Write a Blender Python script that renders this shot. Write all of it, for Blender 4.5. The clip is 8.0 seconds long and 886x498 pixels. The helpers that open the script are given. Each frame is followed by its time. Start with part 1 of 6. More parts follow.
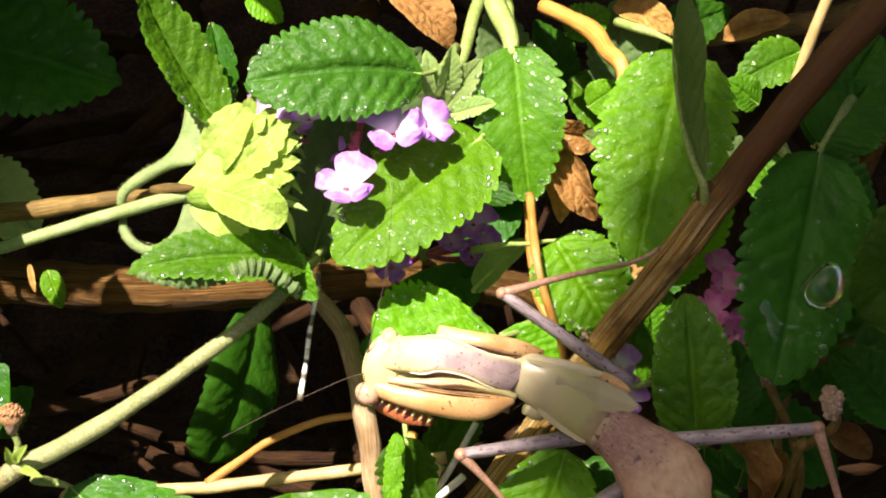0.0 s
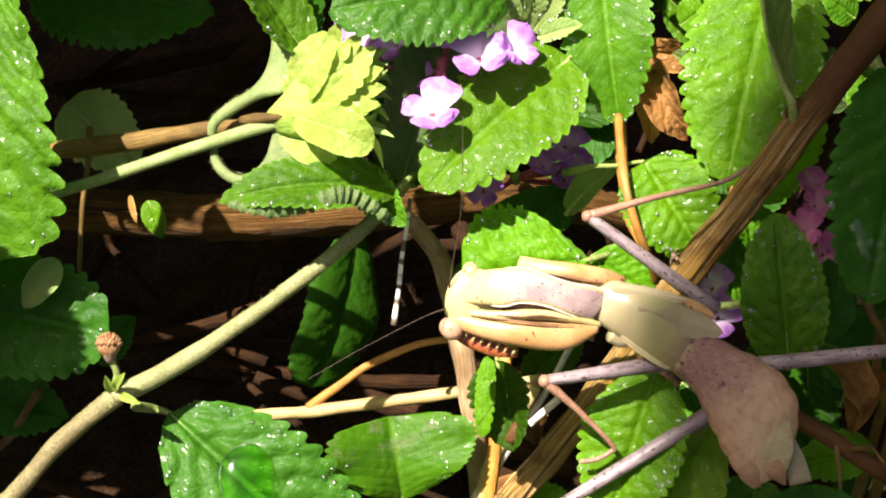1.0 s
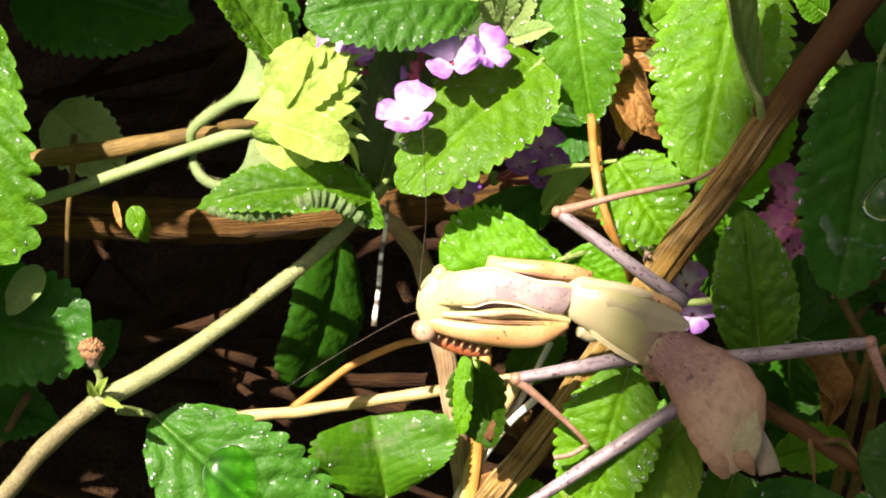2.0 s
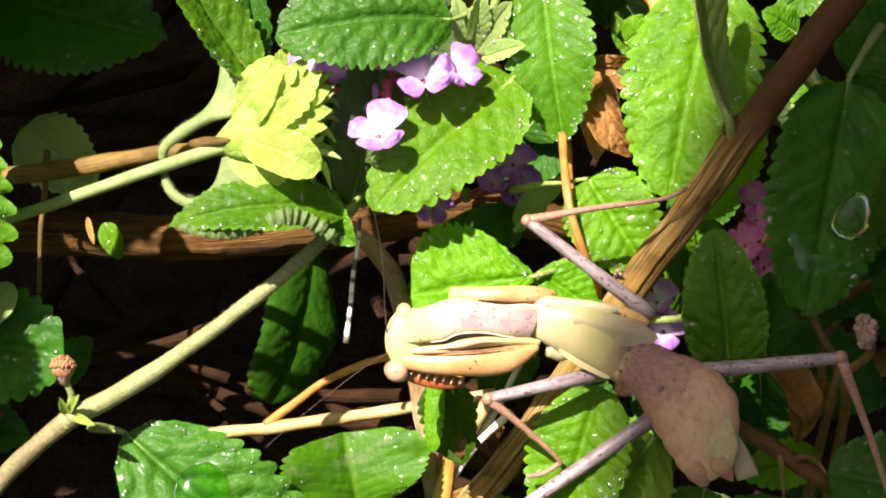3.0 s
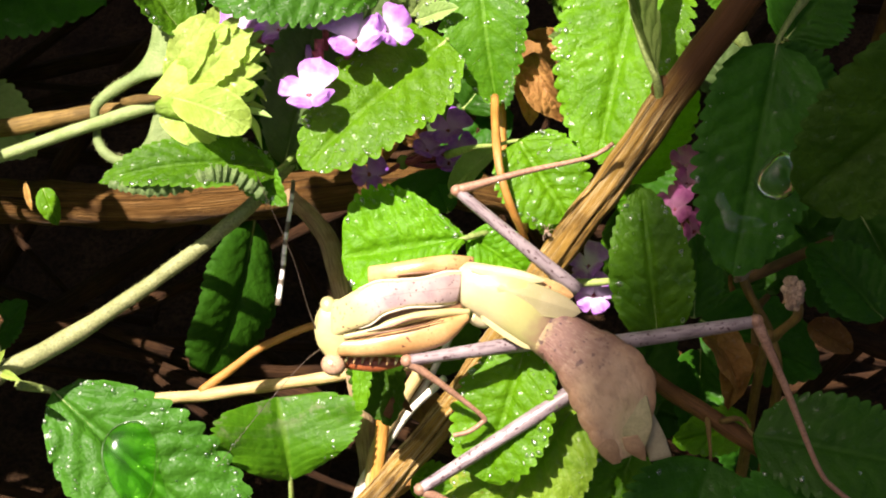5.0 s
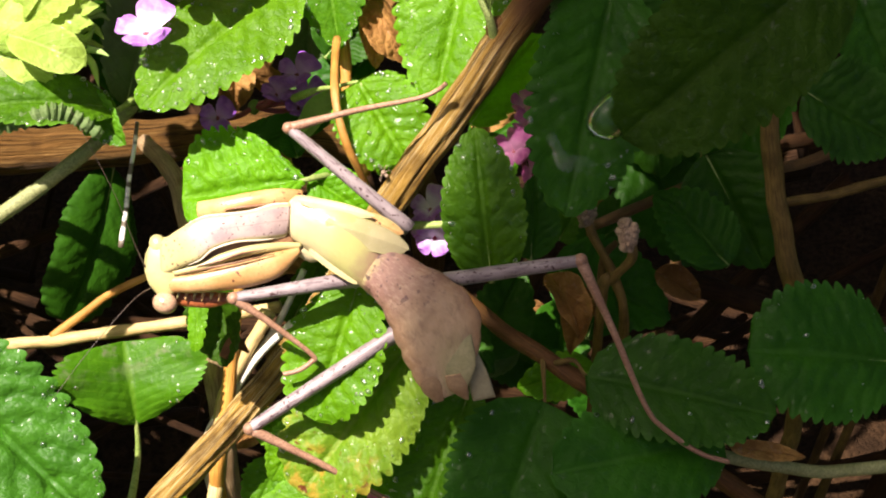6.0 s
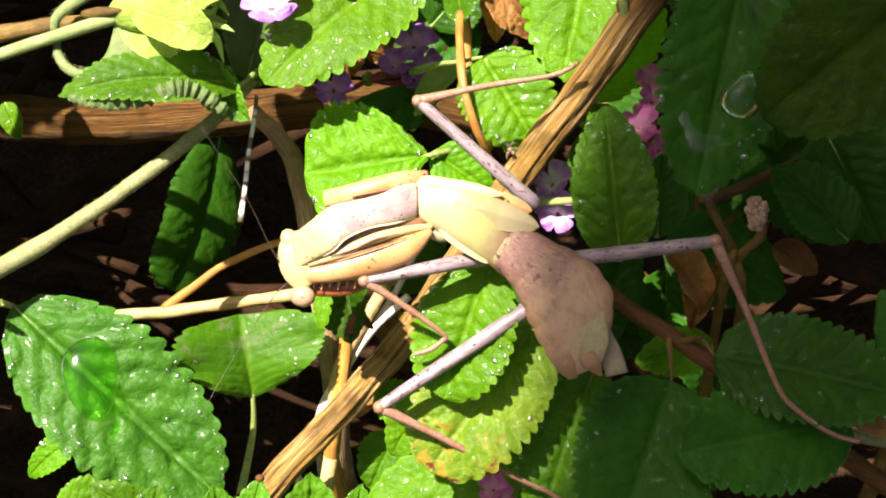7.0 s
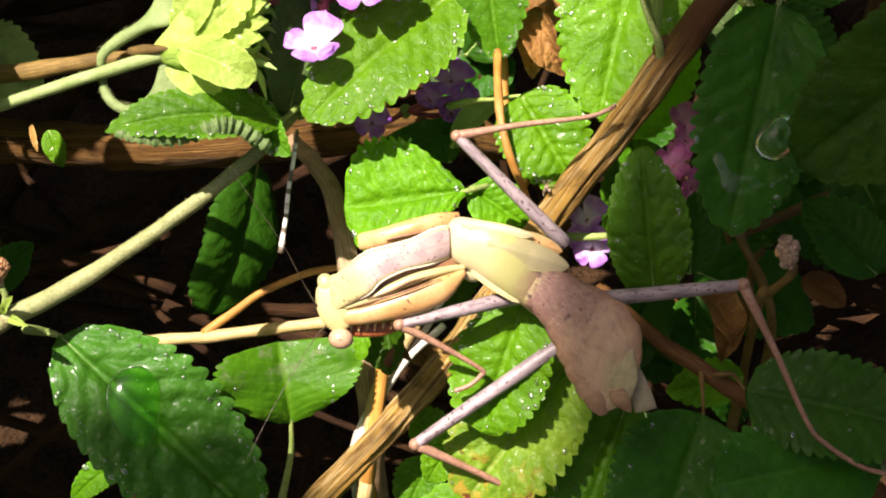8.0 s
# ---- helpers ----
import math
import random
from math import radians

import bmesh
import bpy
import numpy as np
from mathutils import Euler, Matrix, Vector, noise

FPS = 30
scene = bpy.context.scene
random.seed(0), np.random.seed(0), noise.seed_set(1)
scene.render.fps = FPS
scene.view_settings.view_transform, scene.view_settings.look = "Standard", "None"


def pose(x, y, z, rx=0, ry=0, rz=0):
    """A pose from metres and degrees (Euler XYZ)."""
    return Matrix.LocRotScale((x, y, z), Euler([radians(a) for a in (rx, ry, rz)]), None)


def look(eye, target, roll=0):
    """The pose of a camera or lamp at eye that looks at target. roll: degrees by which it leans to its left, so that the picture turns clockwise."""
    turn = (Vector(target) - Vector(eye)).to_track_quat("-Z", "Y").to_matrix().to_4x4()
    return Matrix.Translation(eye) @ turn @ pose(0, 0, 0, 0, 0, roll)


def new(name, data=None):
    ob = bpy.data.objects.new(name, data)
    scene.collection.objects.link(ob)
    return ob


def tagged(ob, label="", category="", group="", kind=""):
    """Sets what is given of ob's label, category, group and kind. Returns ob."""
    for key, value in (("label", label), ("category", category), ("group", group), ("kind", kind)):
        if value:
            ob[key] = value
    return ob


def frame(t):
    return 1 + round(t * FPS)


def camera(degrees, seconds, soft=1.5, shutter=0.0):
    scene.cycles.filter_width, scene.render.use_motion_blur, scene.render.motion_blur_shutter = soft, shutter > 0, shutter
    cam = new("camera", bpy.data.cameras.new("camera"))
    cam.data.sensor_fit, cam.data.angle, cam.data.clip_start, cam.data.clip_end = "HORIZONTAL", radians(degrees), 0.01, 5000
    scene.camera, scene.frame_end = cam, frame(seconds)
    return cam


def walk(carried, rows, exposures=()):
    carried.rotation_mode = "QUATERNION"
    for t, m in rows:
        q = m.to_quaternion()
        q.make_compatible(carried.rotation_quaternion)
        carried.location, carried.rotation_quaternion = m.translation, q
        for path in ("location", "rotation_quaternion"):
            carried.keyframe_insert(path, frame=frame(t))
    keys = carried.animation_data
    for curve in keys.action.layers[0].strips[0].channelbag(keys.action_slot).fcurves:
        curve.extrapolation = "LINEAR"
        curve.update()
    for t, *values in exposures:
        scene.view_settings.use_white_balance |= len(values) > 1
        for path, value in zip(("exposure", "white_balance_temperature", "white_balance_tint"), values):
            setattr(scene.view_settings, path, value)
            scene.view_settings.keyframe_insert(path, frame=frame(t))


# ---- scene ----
MM = 0.001
# Axes of the shrub's front, in millimetres: x to the right, y up along the front, z out towards the viewer.
BASE = pose(0, 0, 0.22) @ pose(0, 0, 0, 38)
cam = camera(28, 8.0, soft=2.0)
PATH = [
    (0, -15.91, -3.91, 306.09, 1.894, -4.033, 1.446),
    (0.2, -11.39, -5.79, 308.46, 2.527, -3.010, 1.444),
    (0.5, -8.72, -5.57, 308.09, 0.404, -0.737, 0.906),
    (0.7, -8.05, -5.60, 306.00, -0.528, -0.041, 0.541),
    (1, -7.53, -2.97, 307.06, -0.664, 0.424, 0.407),
    (1.2, -10.89, -5.15, 305.40, -0.506, 0.907, 0.417),
    (1.5, -7.40, -4.24, 308.04, -0.986, 0.981, 0.375),
    (1.7, -3.37, -2.41, 310.48, -0.970, 0.979, -0.097),
    (2.8, -0.12, -0.33, 311.45, -0.608, 0.317, -0.610),
    (3, -0.14, -0.45, 312.25, -0.531, 0.111, -0.448),
    (3.2, 0.21, -0.12, 313.59, -0.342, -0.191, -0.243),
    (3.5, -0.00, 0.00, 314.45, 0.000, 0.000, -0.000),
    (3.8, -2.50, -3.49, 315.01, 0.184, -0.156, 0.193),
    (4, -1.30, -2.19, 316.44, 0.056, -0.360, 0.252),
    (4.2, 0.96, -3.61, 316.01, 0.150, -0.267, 0.003),
    (5.3, 15.88, -13.04, 311.57, 0.321, -0.177, 0.216),
    (5.5, 20.23, -13.86, 312.33, 0.245, -0.292, 0.409),
    (5.7, 24.19, -19.57, 314.63, -0.030, -0.906, 0.288),
    (5.9, 31.81, -18.47, 312.69, -0.420, -1.263, 0.328),
    (6, 31.80, -19.67, 311.75, -0.107, -1.402, 0.444),
    (6.2, 29.48, -14.01, 309.11, -0.784, -1.290, 0.312),
    (6.5, 21.39, -11.13, 307.65, -0.926, -1.244, 0.501),
    (7, 13.57, -13.29, 310.44, -2.084, -0.780, 0.585),
    (7.3, 10.77, -12.35, 311.50, -2.323, -0.555, 0.884),
    (7.5, 11.89, -9.43, 313.16, -2.751, -0.424, 0.807),
    (8, 9.49, -4.24, 316.59, -2.614, -0.281, 0.937),
]
walk(cam, [(t, BASE @ pose(x * MM, y * MM, z * MM, rx, ry, rz)) for t, x, y, z, rx, ry, rz in PATH],
     exposures=[(0, 1.66, 7000, 20), (1, 1.62, 7000, 21), (1.5, 1.66, 7000, 21), (3, 1.66, 7000, 22), (3.5, 1.56, 7000, 22), (4, 1.49, 7000, 22), (5.5, 1.56, 7000, 23), (6, 1.53, 7000, 21), (6.5, 1.78, 7000, 20), (7, 1.73, 7000, 23), (7.5, 1.67, 7000, 24), (8, 1.50, 7000, 23)])

# ---- light ----
SUN = Vector((-0.36, 0.52, 0.77)).normalized()      # towards the sun, in the front's axes
sun_way = BASE.to_3x3() @ SUN
world = bpy.data.worlds.new("sky")
scene.world = world
world.use_nodes = True
wn = world.node_tree
sky = wn.nodes.new("ShaderNodeTexSky")
sky.sky_type, sky.sun_disc = "NISHITA", False
sky.dust_density, sky.ozone_density = 5.0, 0.2
sky.sun_elevation = math.asin(sun_way.z)
sky.sun_rotation = math.atan2(sun_way.x, sun_way.y)
wn.links.new(sky.outputs[0], wn.nodes["Background"].inputs[0])
wn.nodes["Background"].inputs[1].default_value = 0.032
sun = new("sun", bpy.data.lights.new("sun", "SUN"))
sun.data.energy, sun.data.angle, sun.data.color = 5.0, radians(0.55), (1.0, 0.95, 0.89)
sun.matrix_world = look((0, 0, 0), -sun_way)

# ---- materials ----


def graph(name):
    m = bpy.data.materials.new(name)
    m.use_nodes = True
    t = m.node_tree
    b = t.nodes["Principled BSDF"]
    return m, t, b


def node(t, kind, **inputs):
    n = t.nodes.new("ShaderNode" + kind)
    for key, value in inputs.items():
        n.inputs[key.replace("_", " ")].default_value = value
    return n


def calc(t, op, a, b=None):
    n = t.nodes.new("ShaderNodeMath")
    n.operation = op
    for i, v in enumerate((a, b)):
        if v is None:
            continue
        if isinstance(v, (int, float)):
            n.inputs[i].default_value = v
        else:
            t.links.new(v, n.inputs[i])
    return n.outputs[0]


def blend(t, fac, a, b):
    n = t.nodes.new("ShaderNodeMix")
    n.data_type = "RGBA"
    for i, v in ((0, fac), (6, a), (7, b)):
        if isinstance(v, (int, float)):
            n.inputs[i].default_value = v
        elif isinstance(v, tuple):
            n.inputs[i].default_value = (*v, 1) if len(v) == 3 else v
        else:
            t.links.new(v, n.inputs[i])
    return n.outputs[2]


def ramp(t, value, low, high):
    n = t.nodes.new("ShaderNodeMapRange")
    n.interpolation_type = "SMOOTHSTEP"
    n.inputs[1].default_value, n.inputs[2].default_value = low, high
    t.links.new(value, n.inputs[0])
    return n.outputs[0]


def noise_of(t, coords, scale, detail=3.0, rough=0.6, distortion=0.0):
    n = node(t, "TexNoise", Scale=scale, Detail=detail, Roughness=rough, Distortion=distortion)
    t.links.new(coords, n.inputs["Vector"])
    return n.outputs[0]


def bumped(t, b, height, strength, distance):
    n = node(t, "Bump", Strength=strength, Distance=distance)
    t.links.new(height, n.inputs["Height"])
    t.links.new(n.outputs[0], b.inputs["Normal"])
    return n.outputs[0]


def glowing_through(t, b, colour, share, normal=None):
    """Lets light pass through a thin blade."""
    tr = t.nodes.new("ShaderNodeBsdfTranslucent")
    t.links.new(colour, tr.inputs[0])
    if normal:
        t.links.new(normal, tr.inputs[1])
    mix = t.nodes.new("ShaderNodeMixShader")
    mix.inputs[0].default_value = share
    t.links.new(b.outputs[0], mix.inputs[1])
    t.links.new(tr.outputs[0], mix.inputs[2])
    t.links.new(mix.outputs[0], t.nodes["Material Output"].inputs[0])


def leaf_material(name, dark, light, vein, rough=0.5, share=0.3, blotch=None, veins=8.0, gloss=0.18, relief=0.38, spots=True):
    m, t, b = graph(name)
    uv = t.nodes.new("ShaderNodeUVMap")
    split = t.nodes.new("ShaderNodeSeparateXYZ")
    t.links.new(uv.outputs[0], split.inputs[0])
    obj = t.nodes.new("ShaderNodeTexCoord").outputs["Object"]
    info = t.nodes.new("ShaderNodeObjectInfo")
    across = calc(t, "ABSOLUTE", calc(t, "SUBTRACT", calc(t, "MULTIPLY", split.outputs[1], 2.0), 1.0))
    v = calc(t, "SUBTRACT", calc(t, "MULTIPLY", split.outputs[0], veins), calc(t, "MULTIPLY", across, 2.0))
    v = calc(t, "ADD", v, calc(t, "MULTIPLY", noise_of(t, obj, 170.0), 0.35))
    near = calc(t, "PINGPONG", v, 0.5)
    side = calc(t, "SUBTRACT", 1.0, ramp(t, near, 0.01, 0.07))
    mid = calc(t, "SUBTRACT", 1.0, ramp(t, across, 0.015, 0.06))
    groove = calc(t, "SUBTRACT", 1.0, ramp(t, near, 0.0, 0.16))
    fine = node(t, "TexVoronoi", Scale=700.0)
    fine.feature = "DISTANCE_TO_EDGE"
    t.links.new(obj, fine.inputs["Vector"])
    net = calc(t, "SUBTRACT", 1.0, ramp(t, fine.outputs[0], 0.0, 0.16))
    big = noise_of(t, obj, 140.0)
    small = noise_of(t, obj, 1300.0)
    col = blend(t, ramp(t, big, 0.3, 0.7), dark, light)
    col = blend(t, calc(t, "MULTIPLY", ramp(t, small, 0.35, 0.75), 0.25), col, tuple(c * 0.55 for c in dark))
    col = blend(t, calc(t, "MULTIPLY", calc(t, "MAXIMUM", side, calc(t, "MULTIPLY", net, 0.12)), 0.22), col, vein)
    col = blend(t, calc(t, "MULTIPLY", mid, 0.40), col, vein)
    # Lighter margin: light through the thin wet teeth, put into the colour.
    col = blend(t, calc(t, "MULTIPLY", ramp(t, across, 0.84, 1.0), 0.40), col, tuple(min(0.8, c * 1.35 + 0.012) for c in light))
    if blotch:
        where = calc(t, "MULTIPLY", ramp(t, noise_of(t, obj, 260.0), 0.50, 0.66), ramp(t, split.outputs[0], 0.45, 0.95))
        col = blend(t, where, col, blotch)
        if spots:
            red = calc(t, "MULTIPLY", ramp(t, noise_of(t, obj, 420.0), 0.6, 0.66), ramp(t, split.outputs[0], 0.5, 0.9))
            col = blend(t, red, col, (0.12, 0.03, 0.01))
    shift = t.nodes.new("ShaderNodeHueSaturation")
    t.links.new(col, shift.inputs["Color"])
    t.links.new(calc(t, "ADD", 0.8, calc(t, "MULTIPLY", info.outputs["Random"], 0.4)), shift.inputs["Value"])
    t.links.new(calc(t, "ADD", 0.495, calc(t, "MULTIPLY", info.outputs["Random"], 0.012)), shift.inputs["Hue"])
    col = shift.outputs[0]
    t.links.new(col, b.inputs["Base Color"])
    wet = ramp(t, noise_of(t, obj, 750.0, 2.0), 0.60, 0.66)
    damp = calc(t, "ADD", rough - 0.1, calc(t, "MULTIPLY", small, 0.25))
    t.links.new(calc(t, "SUBTRACT", damp, calc(t, "MULTIPLY", wet, rough * 0.5)), b.inputs["Roughness"])
    t.links.new(calc(t, "ADD", gloss, calc(t, "MULTIPLY", wet, gloss * 1.8)), b.inputs["Specular IOR Level"])
    h = calc(t, "SUBTRACT", calc(t, "MULTIPLY", small, 0.6), calc(t, "MULTIPLY", net, 0.22))
    h = calc(t, "SUBTRACT", h, calc(t, "MULTIPLY", calc(t, "MAXIMUM", groove, mid), 0.20))
    warp = t.nodes.new("ShaderNodeVectorMath")
    warp.operation = "MULTIPLY_ADD"
    drift = node(t, "TexNoise", Scale=250.0)
    t.links.new(obj, drift.inputs["Vector"])
    t.links.new(drift.outputs["Color"], warp.inputs[0])
    warp.inputs[1].default_value = (0.003, 0.003, 0.003)
    t.links.new(obj, warp.inputs[2])
    pucker = node(t, "TexVoronoi", Scale=520.0)
    pucker.feature = "SMOOTH_F1"
    pucker.inputs["Smoothness"].default_value = 0.35
    t.links.new(warp.outputs[0], pucker.inputs["Vector"])
    h = calc(t, "SUBTRACT", h, calc(t, "MULTIPLY", pucker.outputs["Distance"], 1.9))
    nrm = bumped(t, b, h, relief, 0.0005)
    through_col = blend(t, 0.5, col, tuple(min(1.0, c * 1.6) for c in light))
    glowing_through(t, b, through_col, share, nrm)
    return m


def plain_material(name, dark, light, scale=200.0, fine=1800.0, rough=0.6, bump=0.4, share=0.0, dist=0.0004,
                   spots=None, spot_scale=900.0, spot_cut=0.66, spec=0.5, stretch=None, grain_share=0.7):
    """A surface mottled at two scales; stretch draws the grain out along the first direction of its map."""
    m, t, b = graph(name)
    tc = t.nodes.new("ShaderNodeTexCoord")
    info = t.nodes.new("ShaderNodeObjectInfo")
    coords = tc.outputs["Object"]
    grain = coords
    if stretch:
        mp = t.nodes.new("ShaderNodeMapping")
        mp.inputs["Scale"].default_value = (*stretch, 1)
        t.links.new(tc.outputs["UV"], mp.inputs[0])
        grain = mp.outputs[0]
    big = noise_of(t, coords, scale)
    small = noise_of(t, grain, 1.0 if stretch else fine, 5.0)
    col = blend(t, ramp(t, big, 0.3, 0.7), dark, light)
    col = blend(t, calc(t, "MULTIPLY", ramp(t, small, 0.35, 0.7), grain_share), col, tuple(c * 0.45 for c in dark))
    if spots:
        col = blend(t, ramp(t, noise_of(t, coords, spot_scale, 2.0), spot_cut, spot_cut + 0.05), col, spots)
    shift = t.nodes.new("ShaderNodeHueSaturation")
    t.links.new(col, shift.inputs["Color"])
    t.links.new(calc(t, "ADD", 0.8, calc(t, "MULTIPLY", info.outputs["Random"], 0.4)), shift.inputs["Value"])
    col = shift.outputs[0]
    t.links.new(col, b.inputs["Base Color"])
    b.inputs["Specular IOR Level"].default_value = spec
    t.links.new(calc(t, "ADD", rough - 0.1, calc(t, "MULTIPLY", small, 0.2)), b.inputs["Roughness"])
    nrm = bumped(t, b, small, bump, dist)
    if share:
        glowing_through(t, b, col, share, nrm)
    return m


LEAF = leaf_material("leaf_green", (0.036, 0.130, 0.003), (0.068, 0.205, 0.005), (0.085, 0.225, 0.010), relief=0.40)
LEAF_SHEEN = leaf_material("leaf_sheen", (0.024, 0.096, 0.005), (0.038, 0.136, 0.008), (0.052, 0.16, 0.02), rough=0.48, gloss=0.20, relief=0.36)
LEAF_LIME = leaf_material("leaf_lime", (0.085, 0.225, 0.003), (0.135, 0.310, 0.005), (0.16, 0.33, 0.012), share=0.4, gloss=0.22)
# Light copy of leaf_green, mostly for sunlit leaves: sunlight put into the colour.
LEAF_BRIGHT = leaf_material("leaf_bright", (0.066, 0.210, 0.002), (0.108, 0.300, 0.004), (0.13, 0.32, 0.010), share=0.38, relief=0.40)
LEAF_SMOOTH = leaf_material("leaf_smooth", (0.044, 0.165, 0.003), (0.072, 0.230, 0.005), (0.14, 0.33, 0.02), rough=0.5, share=0.36, gloss=0.18, relief=0.26)
LEAF_BACK = leaf_material("leaf_back", (0.085, 0.130, 0.026), (0.125, 0.170, 0.042), (0.16, 0.20, 0.06), rough=0.6, share=0.34, gloss=0.10, relief=0.15)
LEAF_GREY = leaf_material("leaf_grey", (0.055, 0.105, 0.028), (0.085, 0.145, 0.045), (0.12, 0.18, 0.07), rough=0.6, gloss=0.12, relief=0.3)
LEAF_SCORCHED = leaf_material("leaf_scorched", (0.038, 0.165, 0.004), (0.062, 0.230, 0.006), (0.14, 0.33, 0.02), rough=0.5, share=0.36, gloss=0.18, relief=0.2, blotch=(0.17, 0.22, 0.10), spots=False)
# Dark copy of leaf_green for leaves in shade: the shade is in the colour.
LEAF_SHADED = leaf_material("leaf_shaded", (0.016, 0.078, 0.004), (0.027, 0.114, 0.006), (0.040, 0.13, 0.012), rough=0.45, gloss=0.12, relief=0.22)
LEAF_PALE = leaf_material("leaf_pale", (0.25, 0.39, 0.05), (0.37, 0.51, 0.11), (0.41, 0.55, 0.17), rough=0.6, share=0.42, veins=6, gloss=0.2, relief=0.45)
STEM_SOFT = plain_material("stem_soft", (0.22, 0.32, 0.09), (0.34, 0.44, 0.17), 250, 2500, 0.6, 0.6, share=0.2, grain_share=0.3)
LEAF_UNDER = leaf_material("leaf_underside", (0.17, 0.27, 0.07), (0.25, 0.36, 0.11), (0.3, 0.4, 0.15), rough=0.65, veins=7, gloss=0.15, relief=0.2)
LEAF_YELLOW = leaf_material("leaf_yellowing", (0.085, 0.20, 0.008), (0.15, 0.27, 0.014), (0.26, 0.34, 0.06), blotch=(0.34, 0.24, 0.03))
LEAF_OLIVE = leaf_material("leaf_olive", (0.020, 0.062, 0.002), (0.032, 0.090, 0.004), (0.048, 0.11, 0.010), share=0.4, gloss=0.10)
LEAF_DRY = leaf_material("leaf_dry", (0.17, 0.075, 0.018), (0.42, 0.23, 0.065), (0.2, 0.1, 0.03), rough=0.7, share=0.2, veins=3.0, relief=0.6)
LEAF_RIM = leaf_material("leaf_rim", (0.085, 0.15, 0.045), (0.14, 0.22, 0.075), (0.19, 0.26, 0.11), rough=0.65, veins=14, gloss=0.15, relief=0.3)
LEAF_DEAD = leaf_material("leaf_dead", (0.11, 0.05, 0.014), (0.24, 0.125, 0.035), (0.14, 0.07, 0.02), rough=0.7, share=0.2)
STEM_PALE = plain_material("stem_pale", (0.24, 0.27, 0.095), (0.35, 0.375, 0.155), 300, 2500, 0.65, 0.5)
STEM_WOOLLY = plain_material("stem_woolly", (0.16, 0.25, 0.07), (0.26, 0.35, 0.125), 250, 2500, 0.65, 0.6, share=0.2, grain_share=0.3)
# Brownish tone below the node, with some of its shade put into the colour.
STEM_LOWER = plain_material("stem_lower", (0.15, 0.125, 0.045), (0.27, 0.245, 0.10), 140, 2200, 0.65, 0.6)
STEM_GREEN = plain_material("stem_green", (0.20, 0.30, 0.06), (0.32, 0.40, 0.12), 300, 2500, 0.6, 0.5)
BARK = plain_material("twig_bark", (0.17, 0.085, 0.022), (0.30, 0.165, 0.045), 160, 0, 0.6, 1.0, dist=0.0012, stretch=(0.22, 5.0))
BARK_PALE = plain_material("bark_pale", (0.34, 0.21, 0.09), (0.56, 0.40, 0.22), 160, 0, 0.6, 0.8, dist=0.0012, stretch=(0.22, 5.0))
# Brown bark darkened for the unlit depth: shade put into the colour.
BARK_SHADED = plain_material("bark_shaded", (0.028, 0.012, 0.004), (0.056, 0.026, 0.008), 120, 0, 0.75, 1.0, dist=0.001, stretch=(0.2, 4.0), spec=0.15)
BARK_RED = plain_material("bark_red", (0.10, 0.042, 0.012), (0.17, 0.080, 0.022), 200, 0, 0.6, 0.7, stretch=(0.3, 5.0), spec=0.2)
STRAW = plain_material("straw", (0.42, 0.30, 0.11), (0.58, 0.44, 0.19), 200, 0, 0.5, 0.5, stretch=(0.2, 5.0))
STRAW_ORANGE = plain_material("straw_orange", (0.42, 0.19, 0.035), (0.55, 0.28, 0.06), 200, 0, 0.45, 0.5, stretch=(0.2, 5.0))
STRAW_WHITE = plain_material("straw_white", (0.66, 0.62, 0.52), (0.82, 0.77, 0.65), 300, 0, 0.5, 0.4, stretch=(0.2, 5.0))
SOIL = plain_material("soil", (0.030, 0.017, 0.009), (0.065, 0.036, 0.017), 60, 600, 0.95, 1.0, dist=0.004, spec=0.05)
BARK_STALK = plain_material("bark_stalk", (0.12, 0.078, 0.022), (0.23, 0.150, 0.042), 200, 0, 0.6, 0.6, stretch=(0.3, 5.0), spec=0.2)
BUD_DRY = plain_material("withered_bud", (0.30, 0.13, 0.04), (0.50, 0.30, 0.14), 900, 3500, 0.7, 0.6)
HEAD_DRY = plain_material("seed_head", (0.24, 0.16, 0.10), (0.42, 0.31, 0.21), 500, 2500, 0.8, 0.8)


